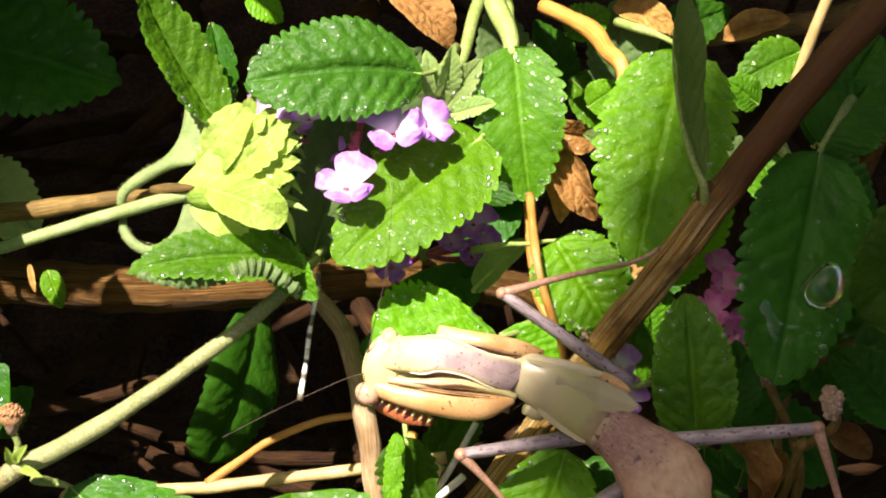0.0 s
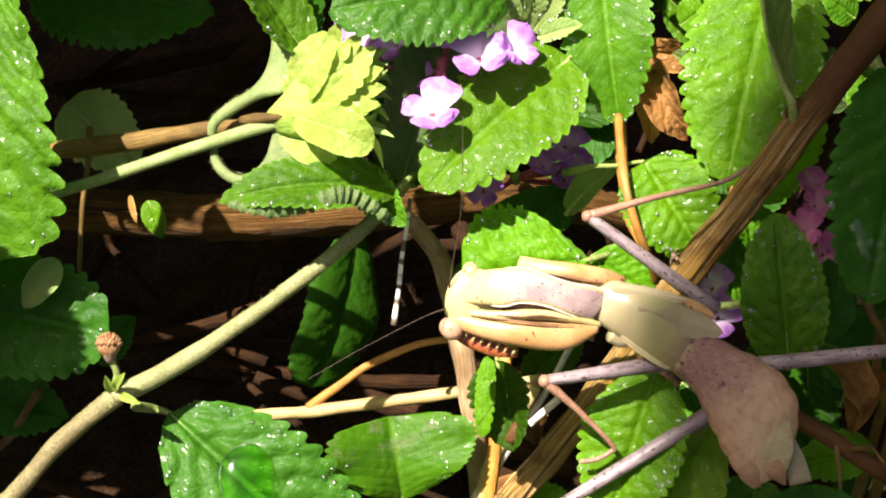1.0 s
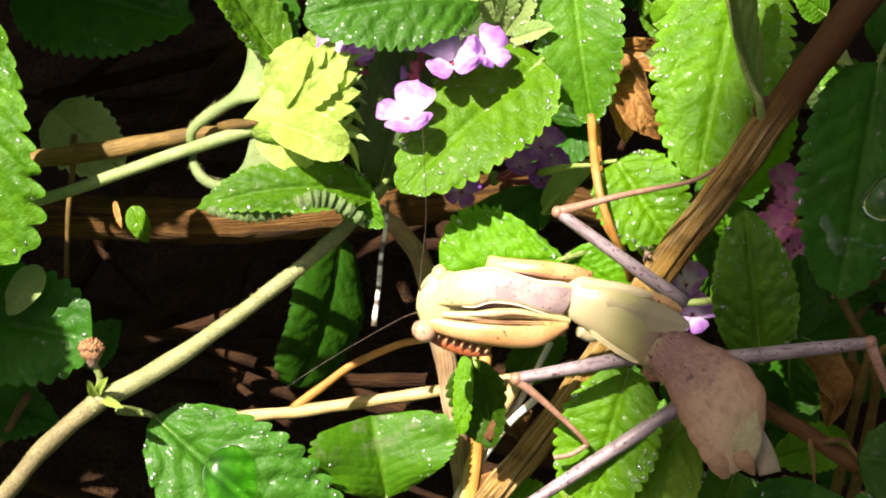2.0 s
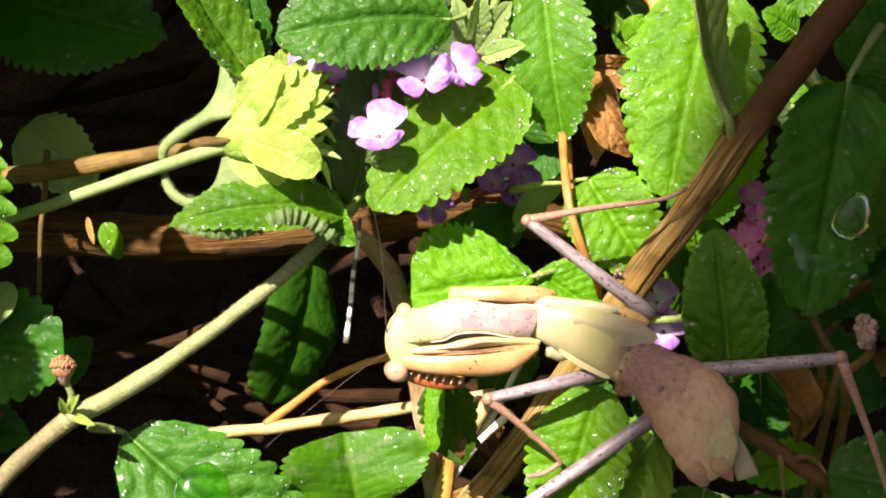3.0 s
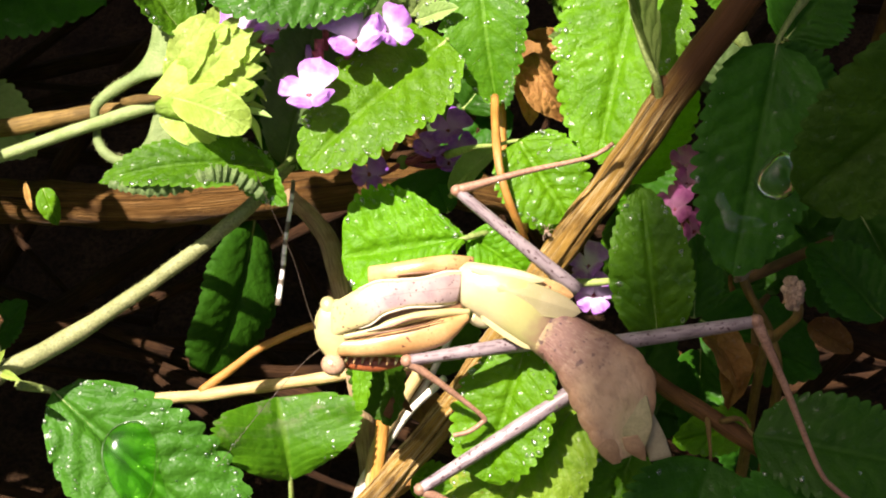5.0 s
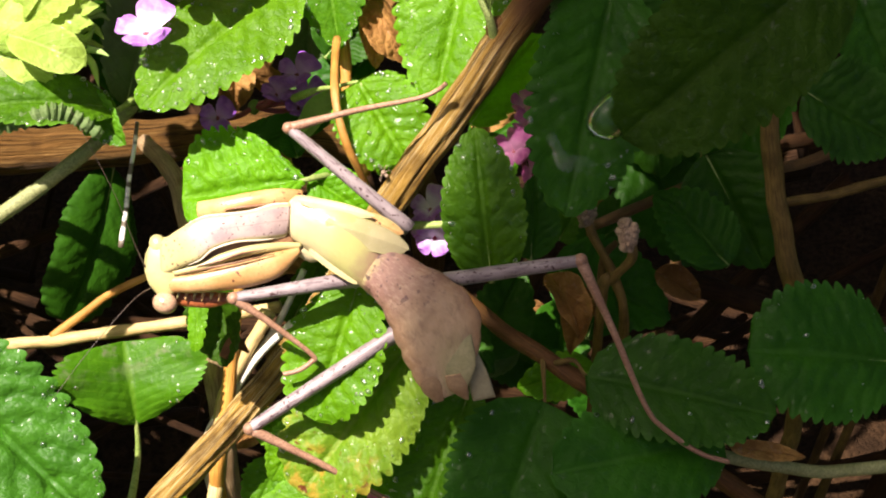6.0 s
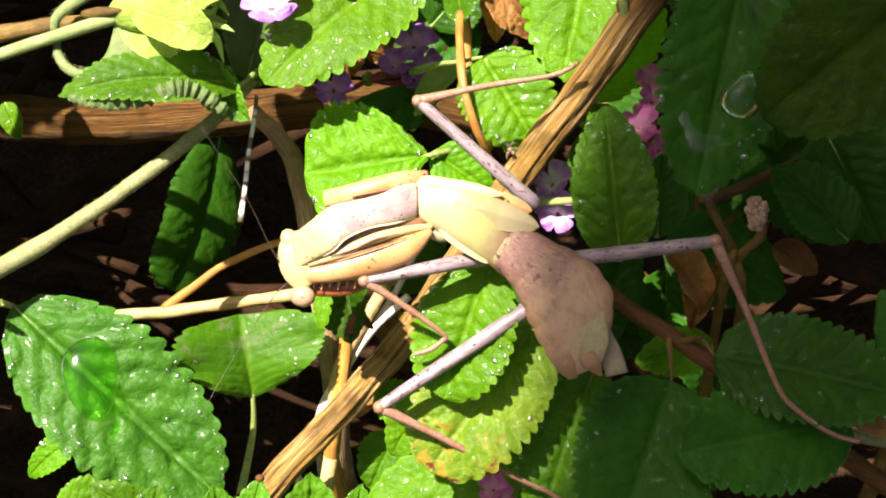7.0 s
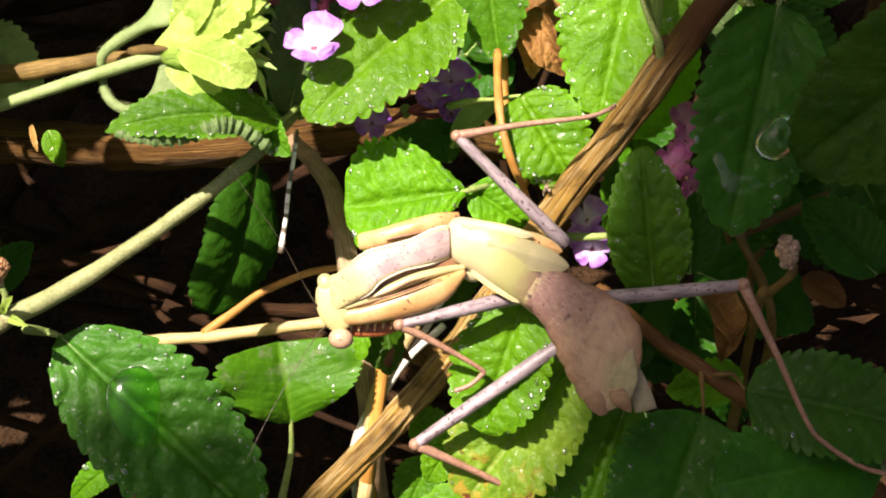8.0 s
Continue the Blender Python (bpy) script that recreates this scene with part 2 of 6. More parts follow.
def bark_material(name, dark, light, ridge, young=None):
    """Ribbed bark: light ridges and dark furrows that run along the twig. young: smooth dark colour of its outer end."""
    m, t, b = graph(name)
    tc = t.nodes.new("ShaderNodeTexCoord")
    mp = t.nodes.new("ShaderNodeMapping")
    mp.inputs["Scale"].default_value = (0.030, 4.6, 1)
    t.links.new(tc.outputs["UV"], mp.inputs[0])
    wide = noise_of(t, mp.outputs[0], 1.0, 5.0, 0.7, 0.9)
    mp2 = t.nodes.new("ShaderNodeMapping")
    mp2.inputs["Scale"].default_value = (0.06, 14.0, 1)
    t.links.new(tc.outputs["UV"], mp2.inputs[0])
    thin = noise_of(t, mp2.outputs[0], 1.0, 4.0, 0.6, 0.7)
    patch = noise_of(t, tc.outputs["Object"], 130.0)
    col = blend(t, ramp(t, wide, 0.36, 0.50), dark, light)
    col = blend(t, calc(t, "MULTIPLY", ramp(t, thin, 0.50, 0.62), 0.85), col, ridge)
    col = blend(t, calc(t, "MULTIPLY", ramp(t, patch, 0.5, 0.7), 0.55), col, tuple(c * 0.7 for c in dark))
    h = calc(t, "ADD", wide, calc(t, "MULTIPLY", thin, 0.5))
    if young:
        split = t.nodes.new("ShaderNodeSeparateXYZ")
        t.links.new(tc.outputs["UV"], split.inputs[0])
        old = ramp(t, calc(t, "ADD", split.outputs[0], calc(t, "MULTIPLY", calc(t, "SUBTRACT", patch, 0.5), 16.0)), 54.0, 67.0)
        fresh = blend(t, calc(t, "MULTIPLY", ramp(t, thin, 0.5, 0.75), 0.7), young, tuple(c * 1.9 for c in young))
        col = blend(t, old, fresh, col)
        h = calc(t, "MULTIPLY", h, calc(t, "ADD", calc(t, "MULTIPLY", old, 0.8), 0.2))
    t.links.new(col, b.inputs["Base Color"])
    b.inputs["Roughness"].default_value = 0.6
    b.inputs["Specular IOR Level"].default_value = 0.15
    bumped(t, b, h, 1.0, 0.0016)
    return m


# Bark darkened all over in place of the shade on the branch's left part.
WARM = bark_material("warm_bark", (0.032, 0.014, 0.004), (0.135, 0.066, 0.016), (0.23, 0.13, 0.038))
TWIG = bark_material("ribbed_bark", (0.045, 0.016, 0.004), (0.38, 0.225, 0.045), (0.66, 0.51, 0.25), (0.072, 0.032, 0.009))


def flecked_material():
    """White straw: sun flecks painted as white bands, shade between them as dull grey-brown."""
    m, t, b = graph("straw_flecked")
    uv = t.nodes.new("ShaderNodeUVMap")
    mp = t.nodes.new("ShaderNodeMapping")
    mp.inputs["Scale"].default_value = (0.28, 0.02, 1)
    t.links.new(uv.outputs[0], mp.inputs[0])
    bands = noise_of(t, mp.outputs[0], 1.0, 2.0)
    col = blend(t, ramp(t, bands, 0.44, 0.52), (0.11, 0.09, 0.06), (0.84, 0.82, 0.76))
    t.links.new(col, b.inputs["Base Color"])
    b.inputs["Roughness"].default_value = 0.4
    bumped(t, b, bands, 0.3, 0.0004)
    return m


STRAW_FLECKED = flecked_material()


def petal_material(name, dark, light, heart):
    m, t, b = graph(name)
    uv = t.nodes.new("ShaderNodeUVMap")
    split = t.nodes.new("ShaderNodeSeparateXYZ")
    t.links.new(uv.outputs[0], split.inputs[0])
    obj = t.nodes.new("ShaderNodeTexCoord").outputs["Object"]
    small = noise_of(t, obj, 900.0)
    col = blend(t, ramp(t, small, 0.3, 0.7), dark, light)
    col = blend(t, ramp(t, split.outputs[0], 0.70, 0.15), col, heart)
    t.links.new(col, b.inputs["Base Color"])
    b.inputs["Roughness"].default_value = 0.55
    nrm = bumped(t, b, small, 0.3, 0.0004)
    glowing_through(t, b, col, 0.35, nrm)
    return m


PETAL = petal_material("petal_lilac", (0.42, 0.15, 0.60), (0.56, 0.26, 0.70), (0.80, 0.66, 0.84))
PETAL_VIOLET = petal_material("petal_violet", (0.26, 0.06, 0.50), (0.40, 0.13, 0.62), (0.50, 0.25, 0.66))
PETAL_DEEP = petal_material("petal_magenta", (0.46, 0.09, 0.30), (0.60, 0.17, 0.40), (0.66, 0.30, 0.48))
CALYX = plain_material("bud_tube", (0.20, 0.02, 0.05), (0.36, 0.07, 0.10), 400, 2500, 0.5, 0.3)


def water_material(rough, extra):
    m, t, b = graph("water")
    b.inputs["Base Color"].default_value = (0.9, 0.95, 0.9, 1)
    b.inputs["Roughness"].default_value = 0.06
    b.inputs["IOR"].default_value = 1.33
    b.inputs["Specular IOR Level"].default_value = 1.0
    clear = t.nodes.new("ShaderNodeBsdfTransparent")
    clear.inputs[0].default_value = (0.93, 0.97, 0.92, 1)
    shine = t.nodes.new("ShaderNodeBsdfGlossy")
    shine.inputs["Roughness"].default_value = rough
    rim = t.nodes.new("ShaderNodeFresnel")
    rim.inputs[0].default_value = 1.33
    mix = t.nodes.new("ShaderNodeMixShader")
    t.links.new(calc(t, "ADD", rim.outputs[0], extra), mix.inputs[0])
    t.links.new(clear.outputs[0], mix.inputs[1])
    t.links.new(shine.outputs[0], mix.inputs[2])
    t.links.new(mix.outputs[0], t.nodes["Material Output"].inputs[0])
    return m


WATER = water_material(0.30, 0.20)
POOL = water_material(0.10, 0.0)
POOL.name = "water_pool"
for n in POOL.node_tree.nodes:
    if n.bl_idname == "ShaderNodeBsdfTransparent":
        n.inputs[0].default_value = (0.62, 0.96, 0.34, 1)


FILM = water_material(0.18, 0.03)
FILM.name = "water_film"


def bead_material():
    """A high round drop that bends what lies behind it."""
    m, t, b = graph("water_bead")
    b.inputs["Base Color"].default_value = (0.97, 1.0, 0.96, 1)
    b.inputs["Roughness"].default_value = 0.02
    b.inputs["IOR"].default_value = 1.33
    b.inputs["Transmission Weight"].default_value = 1.0
    return m


BEAD = bead_material()

# insect
CHITIN_CREAM = plain_material("chitin_cream", (0.36, 0.325, 0.13), (0.44, 0.395, 0.18), 180, 2200, 0.36, 0.08, share=0.08, grain_share=0.1)
CHITIN_WING = plain_material("chitin_wing_pad", (0.39, 0.365, 0.17), (0.52, 0.455, 0.25), 130, 2200, 0.25, 0.06, share=0.12, grain_share=0.1)
CHITIN_GREEN = plain_material("chitin_yellow_green", (0.42, 0.365, 0.19), (0.54, 0.475, 0.28), 130, 2200, 0.24, 0.08, share=0.1, grain_share=0.12)
CHITIN_ORANGE = plain_material("chitin_orange", (0.42, 0.23, 0.08), (0.57, 0.36, 0.155), 200, 2200, 0.36, 0.15, spots=(0.10, 0.035, 0.02), spot_scale=1100, spot_cut=0.66, grain_share=0.25)


def leg_material():
    """Pinkish grey with dark streaks along the ridge and scattered specks."""
    m, t, b = graph("chitin_leg")
    tc = t.nodes.new("ShaderNodeTexCoord")
    mp = t.nodes.new("ShaderNodeMapping")
    mp.inputs["Scale"].default_value = (0.25, 1.3, 1)
    t.links.new(tc.outputs["UV"], mp.inputs[0])
    streak = noise_of(t, mp.outputs[0], 1.0, 4.0)
    obj = tc.outputs["Object"]
    col = blend(t, ramp(t, noise_of(t, obj, 200.0), 0.3, 0.7), (0.18, 0.145, 0.145), (0.28, 0.235, 0.23))
    col = blend(t, calc(t, "MULTIPLY", ramp(t, streak, 0.50, 0.64), 0.75), col, (0.09, 0.06, 0.065))
    col = blend(t, ramp(t, noise_of(t, obj, 1500.0, 1.0), 0.64, 0.69), col, (0.06, 0.03, 0.03))
    t.links.new(col, b.inputs["Base Color"])
    b.inputs["Roughness"].default_value = 0.45
    bumped(t, b, streak, 0.3, 0.0004)
    return m


CHITIN_LEG = leg_material()
CHITIN_SHIN = plain_material("chitin_shin", (0.25, 0.13, 0.075), (0.35, 0.205, 0.13), 220, 2500, 0.5, 0.2)
CHITIN_BROWN = plain_material("chitin_brown", (0.14, 0.065, 0.030), (0.24, 0.125, 0.055), 400, 2500, 0.45, 0.1, grain_share=0.2)
CHITIN_THREAD = plain_material("chitin_thread", (0.05, 0.035, 0.025), (0.10, 0.07, 0.05), 400, 2500, 0.5, 0.1, grain_share=0.2)
CHITIN_RIM = plain_material("chitin_rim", (0.58, 0.50, 0.36), (0.68, 0.60, 0.45), 300, 2200, 0.35, 0.08, grain_share=0.1)
CHITIN_DARK = plain_material("chitin_spines", (0.30, 0.075, 0.025), (0.50, 0.16, 0.05), 500, 2500, 0.4, 0.2)
CHITIN_PALE = plain_material("chitin_pale", (0.30, 0.27, 0.15), (0.38, 0.34, 0.20), 220, 1800, 0.5, 0.2, share=0.3, grain_share=0.2)
CHITIN_TAIL = plain_material("chitin_tail", (0.30, 0.18, 0.09), (0.42, 0.28, 0.14), 220, 1800, 0.5, 0.2, share=0.15, grain_share=0.3)
CHITIN_TIP = plain_material("chitin_tip", (0.40, 0.37, 0.17), (0.52, 0.48, 0.24), 260, 1800, 0.5, 0.25, share=0.2, grain_share=0.3)
CHITIN_EYE = plain_material("eye", (0.46, 0.27, 0.16), (0.54, 0.35, 0.22), 600, 4000, 0.25, 0.05)


def thorax_material():
    """Cream in front, yellow-green behind, with a reddish clouded rear edge."""
    m, t, b = graph("chitin_thorax")
    uv = t.nodes.new("ShaderNodeUVMap")
    split = t.nodes.new("ShaderNodeSeparateXYZ")
    t.links.new(uv.outputs[0], split.inputs[0])
    obj = t.nodes.new("ShaderNodeTexCoord").outputs["Object"]
    small = noise_of(t, obj, 1800.0, 4.0)
    drift = calc(t, "ADD", split.outputs[0], calc(t, "MULTIPLY", calc(t, "SUBTRACT", noise_of(t, obj, 300.0), 0.5), 0.35))
    col = blend(t, ramp(t, noise_of(t, obj, 150.0), 0.3, 0.7), (0.40, 0.35, 0.18), (0.50, 0.44, 0.25))
    col = blend(t, calc(t, "MULTIPLY", ramp(t, drift, 0.25, 0.65), 0.85), col, (0.34, 0.34, 0.11))
    col = blend(t, calc(t, "MULTIPLY", ramp(t, drift, 0.68, 0.92), 0.85), col, (0.27, 0.14, 0.11))
    col = blend(t, calc(t, "MULTIPLY", ramp(t, small, 0.5, 0.8), 0.2), col, (0.30, 0.24, 0.12))
    t.links.new(col, b.inputs["Base Color"])
    b.inputs["Roughness"].default_value = 0.28
    nrm = bumped(t, b, small, 0.15, 0.0004)
    glowing_through(t, b, col, 0.1, nrm)
    return m


def abdomen_material():
    """Tan plates with a purple-brown patch in front, streaks along them and dark specks."""
    m, t, b = graph("chitin_abdomen")
    uv = t.nodes.new("ShaderNodeUVMap")
    split = t.nodes.new("ShaderNodeSeparateXYZ")
    t.links.new(uv.outputs[0], split.inputs[0])
    along = split.outputs[0]
    obj = t.nodes.new("ShaderNodeTexCoord").outputs["Object"]
    big, small = noise_of(t, obj, 150.0), noise_of(t, obj, 1600.0, 5.0)
    side = calc(t, "ABSOLUTE", split.outputs[1])
    col = blend(t, ramp(t, big, 0.3, 0.7), (0.52, 0.355, 0.20), (0.68, 0.49, 0.29))
    col = blend(t, calc(t, "MULTIPLY", ramp(t, side, 0.45, 0.95), 0.6), col, (0.46, 0.25, 0.11))
    tip = calc(t, "MULTIPLY", ramp(t, along, 0.55, 0.85), calc(t, "SUBTRACT", 1.0, ramp(t, calc(t, "ABSOLUTE", calc(t, "ADD", split.outputs[1], 0.15)), 0.1, 0.7)))
    col = blend(t, calc(t, "MULTIPLY", tip, 0.8), col, (0.50, 0.47, 0.22))
    wob = calc(t, "ADD", along, calc(t, "MULTIPLY", noise_of(t, obj, 330.0), 0.34))
    dark = ramp(t, wob, 0.80, 0.32)
    col = blend(t, calc(t, "MULTIPLY", dark, 0.85), col, (0.21, 0.095, 0.085))
    col = blend(t, ramp(t, wob, 0.32, 0.22), col, (0.40, 0.34, 0.15))
    mp = t.nodes.new("ShaderNodeMapping")
    mp.inputs["Scale"].default_value = (9.0, 4.0, 1)
    mp.inputs["Rotation"].default_value = (0, 0, 0.5)
    t.links.new(uv.outputs[0], mp.inputs[0])
    streak = noise_of(t, mp.outputs[0], 1.0, 5.0, 0.65)
    col = blend(t, calc(t, "MULTIPLY", ramp(t, streak, 0.48, 0.68), 0.36), col, (0.24, 0.13, 0.085))
    pale = node(t, "TexNoise", Scale=2.2, Detail=4.0)
    t.links.new(mp.outputs[0], pale.inputs["Vector"])
    col = blend(t, calc(t, "MULTIPLY", ramp(t, pale.outputs[0], 0.48, 0.70), 0.25), col, (0.68, 0.52, 0.34))
    col = blend(t, calc(t, "MULTIPLY", ramp(t, noise_of(t, obj, 820.0, 2.0), 0.61, 0.67), calc(t, "MULTIPLY", dark, 0.8)), col, (0.055, 0.025, 0.035))
    col = blend(t, calc(t, "MULTIPLY", ramp(t, noise_of(t, obj, 300.0, 3.0), 0.60, 0.70), calc(t, "MULTIPLY", dark, 0.6)), col, (0.10, 0.045, 0.05))
    col = blend(t, calc(t, "MULTIPLY", ramp(t, small, 0.45, 0.75), 0.12), col, (0.36, 0.24, 0.15))
    t.links.new(col, b.inputs["Base Color"])
    b.inputs["Roughness"].default_value = 0.55
    nrm = bumped(t, b, calc(t, "ADD", streak, calc(t, "MULTIPLY", small, 0.2)), 0.5, 0.0012)
    glowing_through(t, b, col, 0.22, nrm)
    return m


def pronotum_material():
    """Cream shield with a clouded lilac back and a few dark specks."""
    m, t, b = graph("chitin_pronotum")
    uv = t.nodes.new("ShaderNodeUVMap")
    split = t.nodes.new("ShaderNodeSeparateXYZ")
    t.links.new(uv.outputs[0], split.inputs[0])
    obj = t.nodes.new("ShaderNodeTexCoord").outputs["Object"]
    side = calc(t, "ABSOLUTE", split.outputs[1])
    cloud, small = noise_of(t, obj, 330.0), noise_of(t, obj, 2200.0)
    col = blend(t, ramp(t, noise_of(t, obj, 150.0), 0.3, 0.7), (0.36, 0.325, 0.13), (0.44, 0.39, 0.18))
    back = calc(t, "MULTIPLY", ramp(t, split.outputs[0], 0.22, 0.42), ramp(t, side, 0.95, 0.70))
    col = blend(t, calc(t, "MULTIPLY", back, 0.9), col, (0.37, 0.28, 0.265))
    col = blend(t, calc(t, "MULTIPLY", calc(t, "MULTIPLY", back, ramp(t, cloud, 0.40, 0.74)), 0.7), col, (0.23, 0.155, 0.16))
    line = calc(t, "MULTIPLY", calc(t, "SUBTRACT", 1.0, ramp(t, side, 0.0, 0.05)), back)
    col = blend(t, calc(t, "MULTIPLY", line, 0.5), col, (0.22, 0.13, 0.12))
    col = blend(t, ramp(t, noise_of(t, obj, 1900.0, 1.0), 0.67, 0.70), col, (0.09, 0.035, 0.03))
    t.links.new(col, b.inputs["Base Color"])
    b.inputs["Roughness"].default_value = 0.33
    bumped(t, b, small, 0.08, 0.0004)
    return m


CHITIN_PRONOTUM = pronotum_material()
CHITIN_ABDOMEN = abdomen_material()
CHITIN_THORAX = thorax_material()

# ---- building blocks ----
ORIGIN = {}
rng = np.random.default_rng(7)


def thing(name, base, label, category, group="", kind=""):
    """An Empty at its base that carries parts; its axes are the front's."""
    ob = new(name)
    ob.empty_display_size = 0.005
    ob.matrix_world = BASE @ Matrix.Translation(Vector(base) * MM)
    ORIGIN[ob.name] = np.array(base, float)
    return tagged(ob, label, category, group, kind)


def mesh_of(name, geo, origin, material):
    verts, faces, uvs = geo
    me = bpy.data.meshes.new(name)
    me.from_pydata(((np.asarray(verts, float) - origin) * MM).tolist(), [], faces)
    if uvs is not None:
        layer = me.uv_layers.new(name="map")
        idx = np.zeros(len(me.loops), int)
        me.loops.foreach_get("vertex_index", idx)
        layer.data.foreach_set("uv", np.asarray(uvs, float)[idx].ravel())
    me.materials.append(material)
    me.shade_smooth()
    return me


def part(name, geo, material, parent, label="", origin=None):
    """One mesh under a thing or a part. origin: its own turning point, for parts that move."""
    base = ORIGIN[parent.name]
    own = base if origin is None else np.array(origin, float)
    ob = new(name, mesh_of(name, geo, own, material))
    ob.parent = parent
    ob.location = Vector(own - base) * MM
    ORIGIN[ob.name] = own
    return tagged(ob, label)


def single(name, geo, material, base, label, category, group="", kind=""):
    """A thing of one mesh."""
    ob = new(name, mesh_of(name, geo, np.array(base, float), material))
    ob.matrix_world = BASE @ Matrix.Translation(Vector(base) * MM)
    ORIGIN[ob.name] = np.array(base, float)
    return tagged(ob, label, category, group, kind)


def unit(v):
    v = np.asarray(v, float)
    return v / (np.linalg.norm(v) + 1e-12)


def join(*geos):
    verts, faces, uvs, n = [], [], [], 0
    for v, f, u in geos:
        verts.append(np.asarray(v, float))
        faces += [tuple(i + n for i in face) for face in f]
        uvs.append(np.zeros((len(v), 2)) if u is None else np.asarray(u, float))
        n += len(v)
    return np.concatenate(verts), faces, np.concatenate(uvs)


def grid_faces(rows, cols, close=False):
    out = []
    for i in range(rows - 1):
        for j in range(cols if close else cols - 1):
            k = (j + 1) % cols
            out.append((i * cols + j, i * cols + k, (i + 1) * cols + k, (i + 1) * cols + j))
    return out


def curve(points, steps):
    """A smooth line through the points (Catmull-Rom)."""
    p = np.asarray(points, float)
    if len(p) == 2:
        return p[0] + (p[1] - p[0]) * np.linspace(0, 1, steps + 1)[:, None]
    p = np.vstack([2 * p[0] - p[1], p, 2 * p[-1] - p[-2]])
    out = []
    per = max(2, steps // (len(p) - 3))
    for i in range(1, len(p) - 2):
        for u in np.linspace(0, 1, per, endpoint=False):
            a, b, c, d = p[i - 1:i + 3]
            out.append(0.5 * (2 * b + (c - a) * u + (2 * a - 5 * b + 4 * c - d) * u * u + (3 * b - a - 3 * c + d) * u ** 3))
    out.append(p[-2])
    return np.array(out)


def tube(points, radii, seg=10, steps=None, groove=0.0, grooves=7, lump=0.0, up=(0, 0, 1), seed=0, smooth=0.0):
    """A round or oval stem along a line. radii: numbers, or (half width, half depth) pairs, spread along it."""
    r = np.array([q if isinstance(q, tuple) else (q, q) for q in radii], float)
    steps = steps or max(8, 4 * len(points))
    line = curve(points, steps)
    n = len(line)
    along = np.r_[0, np.cumsum(np.linalg.norm(np.diff(line, axis=0), axis=1))]
    at = along / along[-1] * (len(r) - 1)
    rad = np.stack([np.interp(at, range(len(r)), r[:, k]) for k in (0, 1)], -1)
    local = np.random.default_rng(seed)
    phases = local.uniform(0, 6.28, 6)
    verts, uvs = [], []
    deep = groove
    for i in range(n):
        groove = deep * min(1.0, max(0.15, (along[i] - smooth) / 12)) if smooth else deep
        d = unit(line[min(i + 1, n - 1)] - line[max(i - 1, 0)])
        side = np.cross(d, up)
        side = unit(side) if np.linalg.norm(side) > 0.05 else unit(np.cross(d, (0, 1, 0)))
        top = np.cross(side, d)
        for j in range(seg):
            a = 2 * math.pi * j / seg
            k = 1 + groove * math.sin(grooves * a + 0.35 * math.sin(along[i] * 0.25 + phases[0]) * 3) \
                + groove * 0.6 * math.sin((grooves * 2 + 1) * a + phases[1] + along[i] * 0.05) \
                + lump * math.sin(along[i] * 0.55 + phases[2] + 1.5 * math.sin(a + phases[3]))
            verts.append(line[i] + k * (math.cos(a) * rad[i, 0] * side + math.sin(a) * rad[i, 1] * top))
            uvs.append((along[i], a))
    faces = grid_faces(n, seg, True)
    for ring, end in ((0, line[0]), (n - 1, line[-1])):
        verts.append(end)
        uvs.append((along[ring], 0))
        c = len(verts) - 1
        for j in range(seg):
            a, b = ring * seg + j, ring * seg + (j + 1) % seg
            faces.append((b, a, c) if ring == 0 else (a, b, c))
    return np.array(verts), faces, np.array(uvs)


def shield(left, right, rise, fall, seg=24, steps=40, joints=0, depth=0.0, power=1.0, scallop=0.0):
    """A domed plate between two edge lines. rise, fall: its heights along the way above and below the edges."""
    def even(points):
        c = curve(points, 80)
        d = np.r_[0, np.cumsum(np.linalg.norm(np.diff(c, axis=0), axis=1))]
        return np.stack([np.interp(np.linspace(0, d[-1], steps + 1), d, c[:, k]) for k in range(3)], -1)
    a, b = even(left), even(right)
    s = np.linspace(0, 1, steps + 1)
    up = np.interp(s, np.linspace(0, 1, len(rise)), rise)
    down = np.interp(s, np.linspace(0, 1, len(fall)), fall)
    wave = np.abs(np.sin(math.pi * joints * s)) ** 0.6 if joints else np.ones(steps + 1)
    verts, uvs = [], []
    for i in range(steps + 1):
        mid, half = (a[i] + b[i]) / 2, (b[i] - a[i]) / 2
        way = unit((a[min(i + 1, steps)] + b[min(i + 1, steps)]) - (a[max(i - 1, 0)] + b[max(i - 1, 0)]))
        n = unit(np.cross(way, half))
        n = n if n[2] > 0 else -n
        k = 1 - depth * (1 - wave[i])
        for j in range(seg):
            w = 2 * math.pi * j / seg
            c, h = math.cos(w), math.sin(w)
            high = abs(h) ** power * (up[i] if h > 0 else -down[i])
            verts.append(mid + half * c * (1 - scallop * (1 - wave[i])) + n * high * k)
            uvs.append((s[i], c))
    faces = grid_faces(steps + 1, seg, True)
    for ring in (0, steps):
        verts.append(np.mean(verts[ring * seg:(ring + 1) * seg], axis=0))
        uvs.append((s[ring], 0))
        m = len(verts) - 1
        for j in range(seg):
            p, q = ring * seg + j, ring * seg + (j + 1) % seg
            faces.append((q, p, m) if ring == 0 else (p, q, m))
    return np.array(verts), faces, np.array(uvs)


